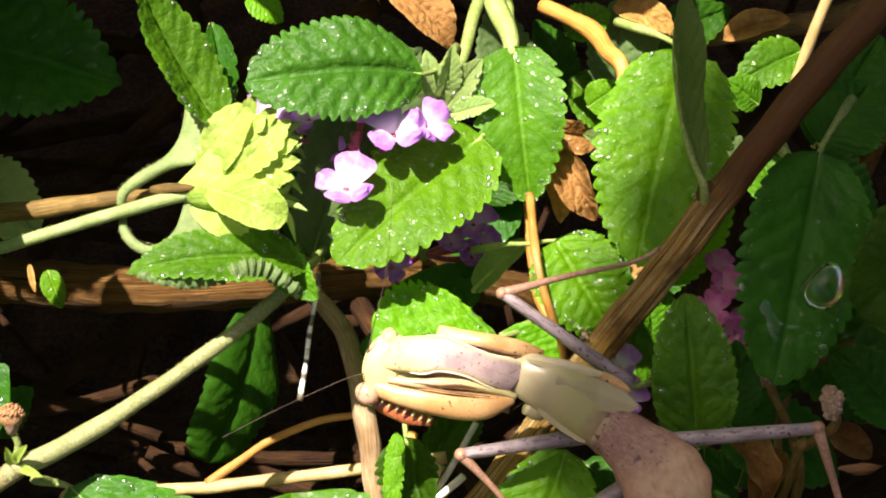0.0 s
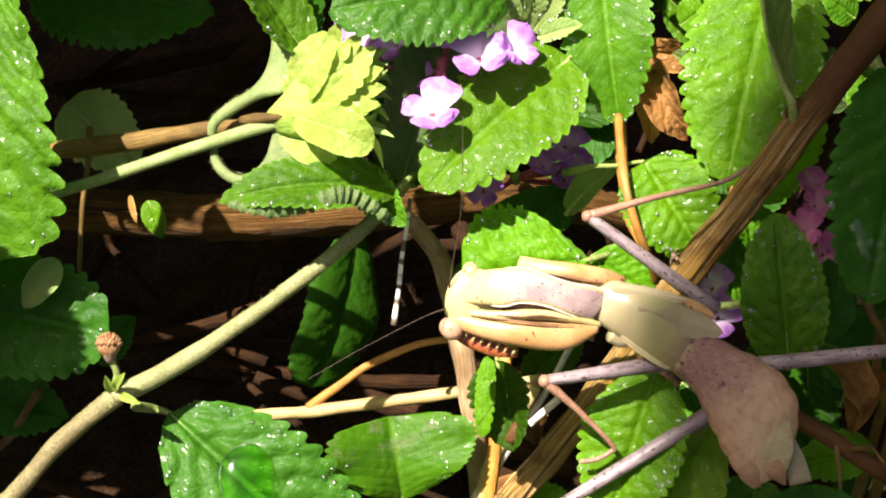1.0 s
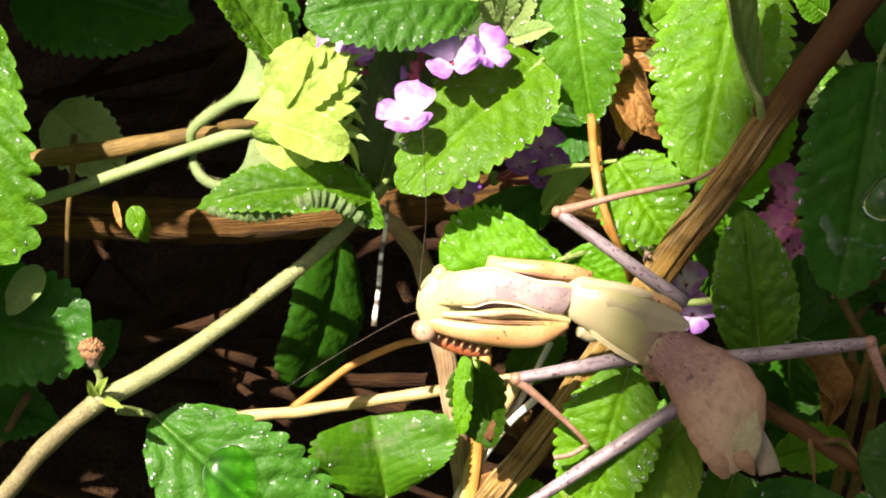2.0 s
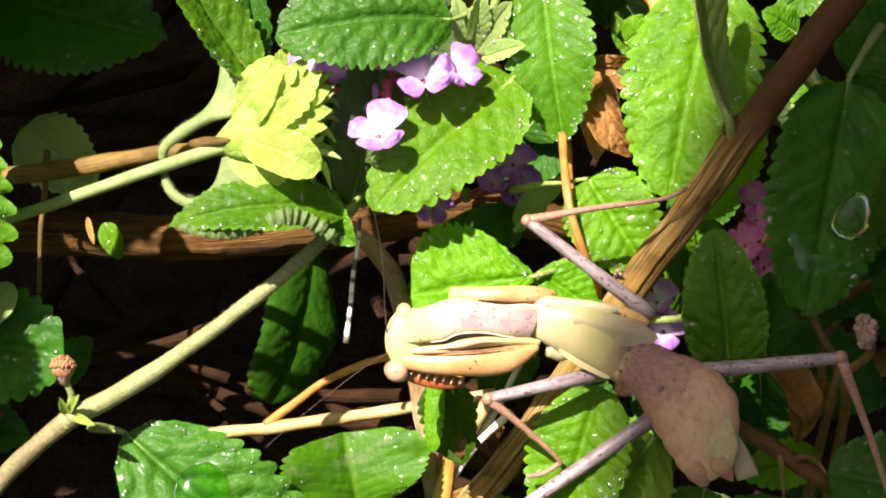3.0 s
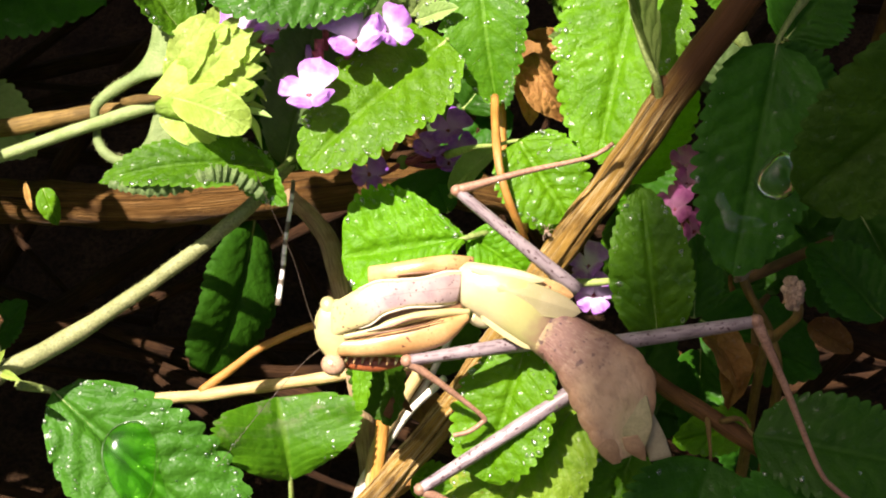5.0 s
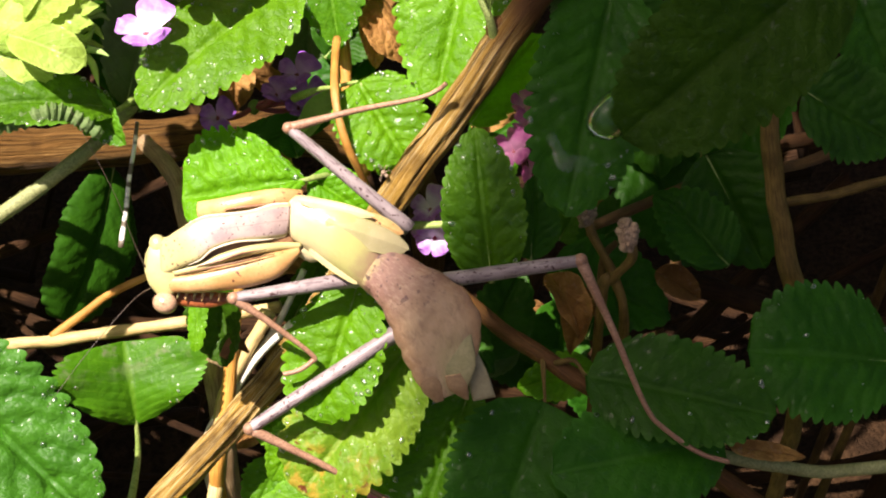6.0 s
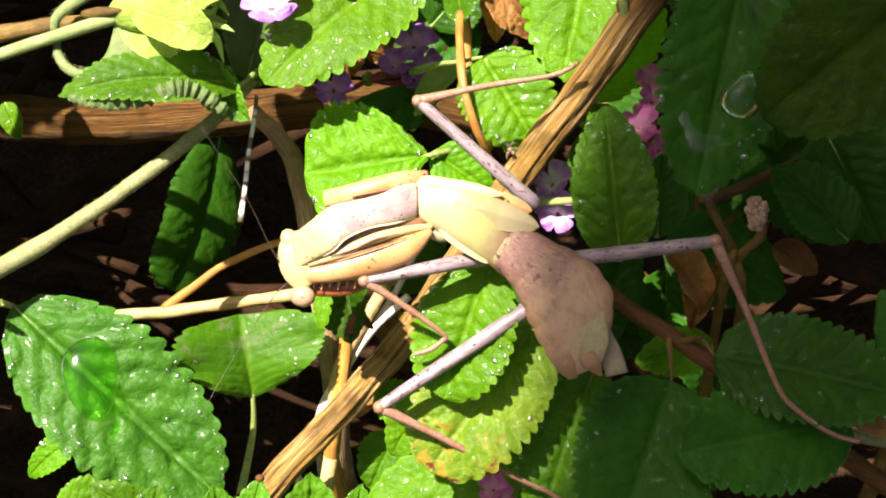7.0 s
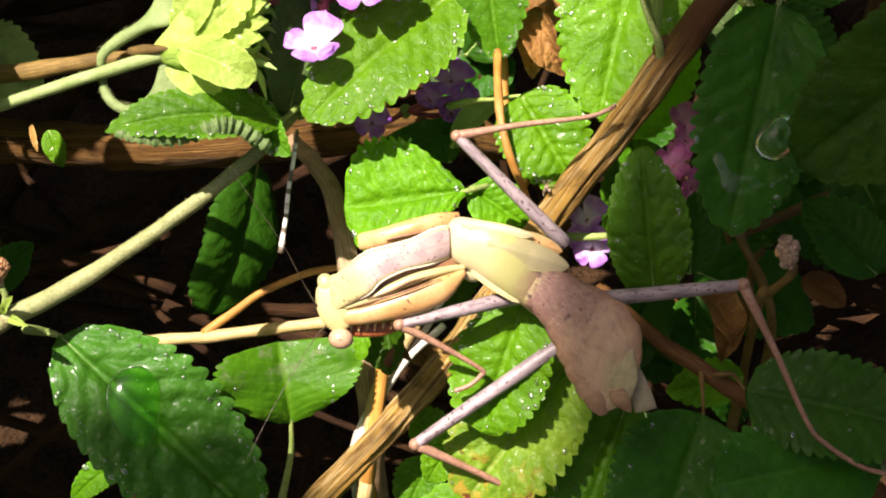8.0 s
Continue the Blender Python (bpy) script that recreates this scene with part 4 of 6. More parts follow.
def flower_sprig():
    root = (12.4, 53.6, -22.0)
    top = thing("lantana_sprig", root, "flowering lantana sprig with wet sunlit leaves", "plant", "lantana sprigs")
    part("stem", tube([(25.7, 102.5, -60.0), (19.5, 66.6, -34.0), root, (9.0, 41.9, -14.0), (4.7, 34.2, -10.0), (-8.8, 14.7, -14.0)], [1.9, 1.6, 1.4, 1.2, 1.0, 0.7], 10, 50), STEM_GREEN, top)
    leaf(top, (11.9, 27.0, -1.0), (-12.9, 3.4, 6.0), 20.5, LEAF_BRIGHT, "large wet sunlit leaf", face=(-0.12, 0.35, 1), fold=0.06, arch=0.04, teeth=14, quilt=0.48, round_base=0.38, sharp=0.62, seed=31, drops=48,
         stalk=[(12.7, 36.1, -12.0), (13.4, 30.4, -6.0)])
    leaf(top, (17.3, 43.1, -4.0), (20.9, 15.1, -4.0), 16, LEAF_SMOOTH, "heart-shaped wet leaf", face=(-0.2, 0.3, 1), fold=0.15, arch=0.06, teeth=14, quilt=0.28, round_base=0.40, sharp=0.72, seed=32, drops=50,
         stalk=[(17.4, 52.6, -16.0), (17.1, 47.5, -6.0)])
    leaf(top, (1.1, 36.9, 2.0), (-28.9, 33.6, 9.0), 18.5, LEAF_SHEEN, "large puckered leaf over the flowers", face=(0.1, 0.35, 1), fold=0.05, arch=0.09, teeth=16, quilt=1.0, round_base=0.5, sharp=0.55, seed=33, drops=30,
         stalk=[(7.9, 44.0, -14.0), (4.2, 38.6, -4.0)])
    # shaded leaf and young growth under the flowers
    leaf(top, (-17.1, 4.8, -6.0), (-11.3, 31.0, -4.0), 14.5, LEAF_GREY, "grey-green shaded leaf under the flowers", face=(0.3, 0.0, 1), fold=0.15, teeth=13, bite=0.12, quilt=0.4, round_base=0.5, sharp=0.4, seed=34)
    leaf(top, (-14.9, 4.2, -10.0), (-23.0, 28.9, -9.0), 13, LEAF_SHADED, face=(0.3, 0.1, 1), teeth=11, seed=35)
    for i, (a, b, w) in enumerate((((4.7, 32.7, -6.0), (1.6, 41.4, -2.0), 4.5), ((5.7, 31.6, -5.0), (11.7, 40.5, -3.0), 5), ((6.7, 30.5, -4.0), (14.1, 32.3, 0.0), 4.0), ((4.7, 33.6, -5.0), (6.1, 42.1, 0.0), 4.5),
                                   ((34.7, 25.9, -10.0), (30.2, 28.1, -6.0), 4.0))):
        leaf(top, a, b, w, LEAF_UNDER, "grey-green young leaf", face=(-0.2 + 0.2 * i, 0.3, 1), fold=0.5, teeth=8, bite=0.16, seed=36 + i, drops=5)
    leaf(top, (12.9, 0.1, -22.0), (22.6, 9.5, -14.0), 6, LEAF_UNDER, face=(0.5, 0.6, 0.6), fold=0.4, teeth=8, bite=0.02, quilt=0.15, seed=45)
    # flower head
    hub = np.array((-9.6, 21.6, -8.0))
    head = part("flower_head", ball(hub, np.array([(1.5, 0, 0), (0, 1.8, 0), (0, 0, 1.5)])), LEAF_UNDER, top)
    for c, size, face, spin in (((-11.8, 16.7, 8.0), 10.8, (-0.1, 0.75, 0.9), 0.15), ((-3.6, 26.3, 7.0), 11.5, (0.1, 0.7, 0.9), -0.9), ((-9.3, 30.8, 3.0), 11.0, (0, 0.6, 0.8), 0.9), ((2.1, 27.6, 6.0), 8.5, (0.5, 0.4, 0.8), 0.3),
                                ((-24.3, 30.6, -5.0), 11.0, (-0.4, 0.4, 0.8), 0.2), ((-18.8, 29.7, -6.0), 10.5, (-0.1, 0.5, 0.8), 1.0), ((9.8, 35.8, -6.0), 6.0, (0.2, 0.5, 0.8), 0.4),
                                ((-14.6, 23.9, -4.0), 6.0, (-0.5, 0.1, 0.8), 0.7), ((-14.6, 27.5, -6.0), 7.0, (-0.2, 0.3, 0.9), 0.4)):
        floret(head, c, size, face, spin, hub if abs(c[0] - hub[0]) < 14 and c[1] > -2 else None)
    low = np.array((3.7, 6.7, -30.0))
    far = part("flower_head", ball(low, np.array([(1.2, 0, 0), (0, 1.5, 0), (0, 0, 1.2)])), LEAF_UNDER, top)
    for c, size, face, spin in (((12.4, 12.5, -20.0), 8.0, (-0.2, 0.5, 1), 0.4), ((14.4, 8.8, -22.0), 7.0, (0.3, 0.3, 1), 0.9), ((8.6, 8.8, -22.0), 7.0, (0.1, 0.6, 0.8), 0.2), ((-2.8, 4.1, -22.0), 7.0, (-0.2, 0.4, 1), 0.6), ((12.7, 6.3, -24.0), 6.0, (0, 0.5, 1), 0.1)):
        floret(far, c, size, face, spin, low, PETAL_VIOLET)
    for a, b in (((-10.3, 26.3, 3.0), (-10.1, 22.5, 2.0)), ((-10.8, 24.4, 3.0), (-9.9, 21.2, 2.0)), ((-21.4, 27.6, 0.0), (-20.2, 25.1, 0.0))):
        part("flower_bud", tube([a, b, hub], [0.9, 0.65, 0.4], 7, 8), CALYX, head, "dark red unopened flower bud")
    return top


def twig_sprig():
    line = [(88.2, 60.4, 18.0), (71.2, 43.6, 20.0), (59.6, 29.2, 19.0), (49.4, 15.4, 17.0), (40.4, 2.2, 12.0), (31.0, -11.0, 6.0),
            (21.6, -25.8, -2.0), (12.8, -38.9, -8.0), (0.8, -53.4, -10.0), (-12.6, -68.2, -12.0), (-21.9, -80.2, -14.0)]
    top = thing("woody_twig", line[-1], "thick brown woody twig with ribbed bark", "plant", "lantana sprigs")
    g = to_ground(line[-1])
    part("bark", tube(line + g, [2.9, 2.9, 2.75, 2.7, 2.6, 2.5, 2.5, 2.6, 2.7, 2.8, 2.9, 3.4, 4.0], 36, 170, groove=0.10, grooves=8, lump=0.035, seed=5, smooth=52.0), TWIG, top)
    part("knot", ball((48.4, 16.2, 17.0), np.array([(2.4, 1.0, 0), (-1.2, 2.4, 0), (0, 0, 2.0)])), TWIG, top)
    leaf(top, (46.4, 17.5, 21.0), (40.5, 47.5, 26.0), 11.5, LEAF_BACK, "narrow leaf seen on its edge", face=(0.85, -0.25, 0.55), fold=0.35, arch=-0.05, teeth=13, bite=0.08, round_base=0.9, sharp=0.4, seed=51, stalk=[(47.9, 12.6, 15.5)], stalk_r=1.3)
    leaf(top, (46.6, 42.2, 2.0), (37.9, 4.5, 8.0), 23, LEAF_BRIGHT, "long yellow-green sunlit leaf", face=(-0.25, 0.25, 1), fold=0.06, arch=0.05, teeth=17, bite=0.12, quilt=0.75, round_base=0.40, sharp=0.58, seed=52, drops=30,
         stalk=[(37.0, 49.5, -13.0), (40.5, 47.5, -8.0), (44.5, 45.5, -5.0)])
    leaf(top, (44.4, 2.1, -6.0), (56.8, 18.3, -4.0), 11, LEAF_LIME, face=(-0.2, 0.3, 1), teeth=12, seed=54)
    leaf(top, (24.4, 8.8, 4.0), (34.6, -7.9, 6.0), 15.8, LEAF_BRIGHT, "small wet sunlit leaf", face=(-0.2, 0.3, 1), fold=0.12, arch=0.05, teeth=13, round_base=0.36, sharp=0.6, seed=55, drops=40,
         stalk=[(12.2, 7.3, -16.0), (16.9, 8.1, -6.0), (20.2, 8.1, -1.0)], stalk_r=0.8)
    leaf(top, (15.6, -8.2, 0.0), (-6.5, -11.7, -2.0), 23, LEAF_BRIGHT, "broad wet leaf behind the mantis", face=(-0.1, 0.3, 1), fold=0.12, arch=0.05, teeth=14, bite=0.11, quilt=0.8, round_base=1.0, sharp=0.55, smooth_to=0.40, seed=56, drops=40,
         stalk=[(19.8, -7.1, -3.0)])
    leaf(top, (16.1, -7.7, -2.0), (28.0, -15.9, -4.0), 10, LEAF_BRIGHT, face=(-0.1, 0.3, 1), fold=0.15, teeth=9, bite=0.04, seed=57, stalk=[(21.3, -5.8, -4.0)])
    part("side_stem", tube([(21.0, 22.0, -14.0), (21.6, 14.6, -11.0), (22.6, 4.2, -10.0), (24.3, -3.0, -6.0), (25.8, -6.9, -2.0)], [0.9, 1.2, 1.1, 1.3, 0.8], 9, 30, groove=0.08, lump=0.1, seed=8), STRAW_ORANGE, top)
    return top


def right_sprig():
    line = [(39.9, -25.7, -6.0), (48.0, -32.8, 4.0), (59.0, -40.1, 10.0), (72.7, -49.1, 10.0), (91.6, -62.3, 2.0), (108.9, -77.2, -8.0)]
    top = thing("lantana_sprig", line[-1], "reddish brown lantana stem with shaded leaves", "plant", "lantana sprigs")
    part("stem", tube(line + to_ground(line[-1]), [1.3, 1.6, 1.8, 1.9, 2.0, 2.1, 2.5, 3.0], 14, 80, lump=0.07, groove=0.03, seed=6), BARK_RED, top)
    leaf(top, (63.3, -41.3, 15.0), (94.0, -47.1, 20.0), 18, LEAF_SHADED, "shaded green leaf with a wet patch", face=(0.05, 0.35, 1), fold=0.10, arch=0.05, teeth=17, quilt=0.35, round_base=0.4, sharp=0.5, seed=61, drops=6,
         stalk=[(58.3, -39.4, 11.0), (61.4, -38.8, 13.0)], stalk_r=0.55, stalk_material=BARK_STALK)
    leaf(top, (86.8, -52.3, 14.0), (57.0, -56.7, 22.0), 20, LEAF_SHADED, "shaded leaf with coarse teeth", face=(0.0, 0.35, 1), fold=0.08, arch=0.05, teeth=15, quilt=0.35, seed=62, drops=6, round_base=0.5, sharp=0.5)
    leaf(top, (56.5, -45.8, 13.0), (46.2, -75.0, 18.0), 24, LEAF_SHADED, "shaded drooping leaf", face=(0.0, 0.3, 1), fold=0.15, arch=0.05, teeth=17, quilt=0.35, round_base=0.4, sharp=0.6, seed=63, drops=8,
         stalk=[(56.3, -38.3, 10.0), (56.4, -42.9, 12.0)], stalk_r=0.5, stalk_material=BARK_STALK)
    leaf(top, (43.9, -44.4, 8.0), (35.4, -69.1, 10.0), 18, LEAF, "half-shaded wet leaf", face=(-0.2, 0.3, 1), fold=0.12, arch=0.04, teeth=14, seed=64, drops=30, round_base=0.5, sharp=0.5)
    leaf(top, (119.5, -39.3, 2.0), (92.3, -37.3, 6.0), 25, LEAF_SHADED, "large shaded leaf", face=(0.1, 0.3, 1), fold=0.1, arch=0.05, teeth=15, seed=65, drops=6, round_base=0.5, sharp=0.42)
    leaf(top, (68.0, -42.3, -14.0), (53.8, -45.8, -16.0), 9, LEAF_BRIGHT, teeth=9, seed=66)
    return top


def upper_right_sprig():
    line = [(91.3, 10.6, 16.0), (93.1, 4.0, 16.0), (96.2, -9.0, 8.0), (100.4, -22.6, 0.0), (106.7, -41.5, -14.0)]
    top = thing("lantana_sprig", line[-1], "upright brown stem with large dark olive leaf", "plant", "lantana sprigs")
    part("stem", tube(line + to_ground(line[-1]), [1.5, 1.9, 1.7, 1.7, 1.9, 2.2, 2.6], 14, 60, lump=0.08, groove=0.04, seed=7), BARK_STALK, top)
    leaf(top, (98.9, 24.5, 46.0), (65.6, -2.8, 42.0), 24, LEAF_OLIVE, "large dark olive leaf close to the viewer", face=(0.15, 0.1, 1), fold=0.10, arch=0.05, teeth=19, bite=0.08, round_base=0.5, sharp=0.5, seed=71,
         stalk=[(111.4, 28.5, 44.0)])
    leaf(top, (67.3, 24.3, 14.0), (59.2, -14.5, 18.0), 21, LEAF_SHADED, "big glossy leaf in shade", face=(0.05, 0.3, 1), fold=0.12, arch=0.05, teeth=17, round_base=0.42, sharp=0.55, seed=72, drops=8,
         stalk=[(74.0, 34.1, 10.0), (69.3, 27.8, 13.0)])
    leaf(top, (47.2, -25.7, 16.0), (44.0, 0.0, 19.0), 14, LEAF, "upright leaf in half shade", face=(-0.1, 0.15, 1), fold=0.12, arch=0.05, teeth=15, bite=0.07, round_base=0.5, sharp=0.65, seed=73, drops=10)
    leaf(top, (54.3, -21.9, 8.0), (54.6, -7.5, 10.0), 9, LEAF_SHADED, face=(0.2, 0.2, 1), teeth=11, seed=74)
    leaf(top, (100.3, 7.4, 10.0), (117.5, -2.0, 8.0), 19, LEAF_SHADED, face=(0.1, 0.3, 1), teeth=13, seed=75)
    leaf(top, (109.9, 30.0, 2.0), (118.1, 8.3, 2.0), 20, LEAF_SHADED, face=(0.1, 0.3, 1), teeth=13, seed=76)
    leaf(top, (92.5, -22.8, -14.0), (79.6, -9.2, -20.0), 14, LEAF_SHADED, face=(0.2, 0.3, 1), teeth=13, seed=77)
    leaf(top, (73.0, 27.5, -10.0), (85.9, 48.9, -12.0), 15, LEAF_SHADED, face=(0.1, 0.3, 1), teeth=13, seed=78)
    leaf(top, (72.5, 27.4, -4.0), (82.1, 38.8, -6.0), 16, LEAF_SHADED, face=(0.1, 0.3, 1), teeth=13, seed=79)
    leaf(top, (66.2, 22.3, 4.0), (81.1, 13.0, 2.0), 14, LEAF_SHADED, face=(0.1, 0.3, 1), teeth=13, seed=80, stalk=[(63.2, 26.9, 2.0)], stalk_r=1.6)
    # shaded flowers
    hub = np.array((53.4, -3.2, -2.0))
    head = part("flower_head", ball(hub, np.array([(1.2, 0, 0), (0, 1.5, 0), (0, 0, 1.2)])), LEAF_UNDER, top)
    for c, size, face, spin in (((51.1, -3.0, 6.0), 7.5, (-0.4, 0.4, 1), 0.3), ((53.7, 1.5, 4.0), 6.5, (0.2, 0.4, 1), 0.8), ((55.2, -7.3, 4.0), 6.5, (0.4, 0.1, 1), 0.1), ((53.6, 5.2, 0.0), 6.0, (0.2, 0.6, 0.8), 0.5), ((56.9, -4.8, 2.0), 6.0, (0.6, 0.0, 0.8), 1.1)):
        floret(head, c, size, face, spin, hub, PETAL_DEEP)
    low = np.array((38.8, -17.4, -8.0))
    head = part("flower_head", ball(low, np.array([(1.2, 0, 0), (0, 1.5, 0), (0, 0, 1.2)])), LEAF_UNDER, top)
    for c, size, face, spin in (((36.9, -12.8, -2.0), 7.0, (-0.3, 0.5, 1), 0.3), ((37.9, -18.3, -1.0), 7.5, (-0.1, 0.1, 1), 0.8), ((36.0, -16.3, -3.0), 6.0, (-0.5, 0.1, 1), 0.5)):
        floret(head, c, size, face, spin, low)
    part("bud_stalk", tube([(33.4, -16.1, 0.0), (39.2, -15.9, 2.0), (43.3, -15.2, 0.0)], [0.8, 0.7, 0.6], 7, 8), STEM_GREEN, top)
    return top


def seed_head(name_pts, size, n):
    top = thing("dry_seed_head", name_pts[-1], "withered grey-brown flower head on a thin stalk", "plant", "dry seed heads")
    part("stalk", tube(list(name_pts) + to_ground(name_pts[-1]), [0.8, 1.1, 1.2, 1.2, 1.3, 1.4][:len(name_pts) + 2], 8, 30, lump=0.12), BARK_STALK, top)
    c = np.array(name_pts[0])
    d = unit(np.array(name_pts[0]) - np.array(name_pts[1]))
    geos = [ball(c, np.array([(size * 0.5, 0, 0), (0, size * 0.7, 0), (0, 0, size * 0.5)]))]
    for i in range(n):
        a = unit(rng.normal(size=3) + d * 0.4)
        geos.append(ball(c + a * (size * 0.45, size * 0.75, size * 0.45), np.eye(3) * size * rng.uniform(0.15, 0.24), 4, 6))
    tagged(part("seed_crust", join(*geos), HEAD_DRY, top), kind="stuff")


def low_sprig():
    root = (27.9, -85.0, -30.0)
    top = thing("lantana_sprig", root, "low lantana shoot with sunlit and yellowing leaves", "plant", "lantana sprigs")
    part("stem", tube([(24.2, -33.6, -14.0), (26.7, -48.5, -18.0), (28.3, -64.3, -24.0), root] + to_ground(root), [0.8, 1.0, 1.2, 1.4, 1.8, 2.2], 10, 50), STEM_GREEN, top)
    leaf(top, (25.1, -26.0, 18.5), (18.3, -48.6, 19.0), 17.0, LEAF_BRIGHT, "leaf under the mantis", face=(-0.25, 0.2, 1), fold=0.10, arch=0.05, teeth=12, quilt=0.60, seed=81, drops=20, round_base=0.5, sharp=0.45)
    leaf(top, (34.6, -34.9, 13.5), (15.9, -61.4, 14.5), 20.5, LEAF_YELLOW, "yellowing leaf with a brown scorched tip", face=(-0.2, 0.1, 1), fold=0.05, arch=0.05, teeth=14, quilt=0.90, seed=82, drops=14, round_base=0.5, sharp=0.45)
    leaf(top, (39.5, -66.1, -4.0), (5.3, -71.3, -2.0), 20, LEAF_BRIGHT, "smooth wet leaf", face=(0.0, 0.35, 1), fold=0.05, arch=0.05, teeth=11, bite=0.05, quilt=0.22, seed=83, drops=10, round_base=0.45, sharp=0.45)
    leaf(top, (16.1, -50.7, -8.0), (9.1, -62.4, -10.0), 9, LEAF_BRIGHT, teeth=9, seed=84)
    leaf(top, (10.0, -59.6, -20.0), (4.9, -70.7, -22.0), 10, LEAF, teeth=9, seed=85)
    leaf(top, (-17.1, -53.6, -22.0), (-19.6, -38.0, -22.0), 28.0, LEAF_SCORCHED, "round smooth leaf with a greyed edge", face=(0.22, 0.15, 1), fold=0.50, arch=0.08, teeth=15, bite=0.07, quilt=0.20, round_base=0.72, sharp=0.30, seed=86, drops=3,
         stalk=[(-22.8, -84.3, -34.0), (-19.3, -69.1, -30.0), (-17.4, -59.8, -26.0)], stalk_r=1.5)
    # young tips along the lower edge
    for i, (a, b, w, mtl) in enumerate((((-30.0, -73.6, 4.0), (-42.1, -65.1, 8.0), 9, LEAF), ((-32.6, -76.2, 6.0), (-30.2, -64.6, 10.0), 9, LEAF), ((-20.3, -76.8, 2.0), (-20.8, -64.8, 8.0), 9, LEAF),
                                        ((-15.2, -76.4, 4.0), (-13.2, -64.1, 6.0), 8, LEAF), ((-4.4, -79.6, 2.0), (-4.3, -62.5, 8.0), 13, LEAF), ((0.5, -79.6, 2.0), (4.4, -64.8, 6.0), 8, LEAF),
                                        ((-48.8, -60.2, -18.0), (-58.6, -68.6, -20.0), 6, LEAF_BRIGHT), ((-52.9, -75.0, -18.0), (-39.6, -69.9, -20.0), 9, LEAF_BRIGHT))):
        leaf(top, a, b, w, mtl, "crinkled young leaf tip", face=(0.1 * (i % 3) - 0.1, 0.3, 1), fold=0.2, arch=0.10, teeth=9, bite=0.14, quilt=0.68, seed=90 + i, drops=6)
    part("bud", ball((-12.9, -63.4, 10.0), np.array([(0.8, 0, 0), (0, 0.7, 0), (0, 0, 0.7)])), BARK_RED, top, "small red bud")
    # curled leaf below the insect's head
    leaf(top, (-0.5, -25.4, 4.0), (2.5, -40.8, 6.0), 11.5, LEAF_OLIVE, "curled leaf with a red-brown tip", face=(-0.5, 0.1, 0.8), fold=0.45, arch=-0.06, teeth=10, seed=98, stalk=[(-0.4, -19.3, -6.0)])
    leaf(top, (-2.0, -24.6, 7.0), (-2.8, -38.1, 8.0), 3.4, LEAF_BRIGHT, "bright rolled edge of the curled leaf", face=(-0.2, 0.3, 1), fold=-0.2, arch=0.05, teeth=9, bite=0.22, seed=99, round_base=0.35, sharp=0.4, stalk_r=0.3)
    part("withered_tip", tube([(1.6, -39.1, 6.0), (3.7, -36.4, 6.0), (6.0, -38.3, 5.0)], [(0.8, 0.3), (1.4, 0.3), (0.2, 0.1)], 7, 8), BARK_RED, top)
    hub = np.array((29.0, -69.8, 4.0))
    head = part("flower_head", ball(hub, np.array([(1.2, 0, 0), (0, 1.5, 0), (0, 0, 1.2)])), LEAF_UNDER, top)
    floret(head, (26.6, -65.5, 7.0), 5.5, (-0.5, 0.5, 0.9), 0.5, hub, PETAL_DEEP)
    floret(head, (29.0, -67.3, 7.0), 4.5, (0.5, 0.4, 0.9), 0.1, hub, PETAL_DEEP)
    return top


pale_sprig()
bud_sprig()
flower_sprig()
twig_sprig()
right_sprig()
upper_right_sprig()
low_sprig()
def withered_bud(c):
    """A tiny grey bud with a few dry threads, stuck to the twig."""
    c = np.array(c)
    top = thing("withered_bud", tuple(c), "tiny grey withered bud with dry threads on the twig", "plant")
    local = np.random.default_rng(5)
    part("bud", join(ball(c, np.eye(3) * 0.5, 6, 8), ball(c + (0.5, -0.5, 0.2), np.eye(3) * 0.36, 6, 8)), HEAD_DRY, top)
    for _ in range(5):
        d = unit(local.normal(size=3) + (0, 0, 0.5))
        part("thread", tube([c, c + d * 1.1 + (0, 0.3, 0), c + d * 1.6 + (0.3, -0.2, 0.2)], [0.07, 0.06, 0.04], 5, 8), HEAD_DRY, top)


withered_bud((29.0, -7.3, 9.0))
seed_head(((70.2, -17.7, 14.0), (71.0, -21.4, 13.0), (68.6, -25.2, 6.0), (67.3, -30.0, 0.0)), 3.6, 34)
seed_head(((65.8, -13.7, -12.0), (67.3, -17.8, -13.0), (71.7, -25.7, -16.0), (74.1, -37.6, -22.0)), 3.4, 30)
seed_head(((96.4, -12.6, -30.0), (99.9, -12.2, -31.0), (113.8, -9.6, -34.0), (138.0, -8.6, -44.0)), 2.6, 20)


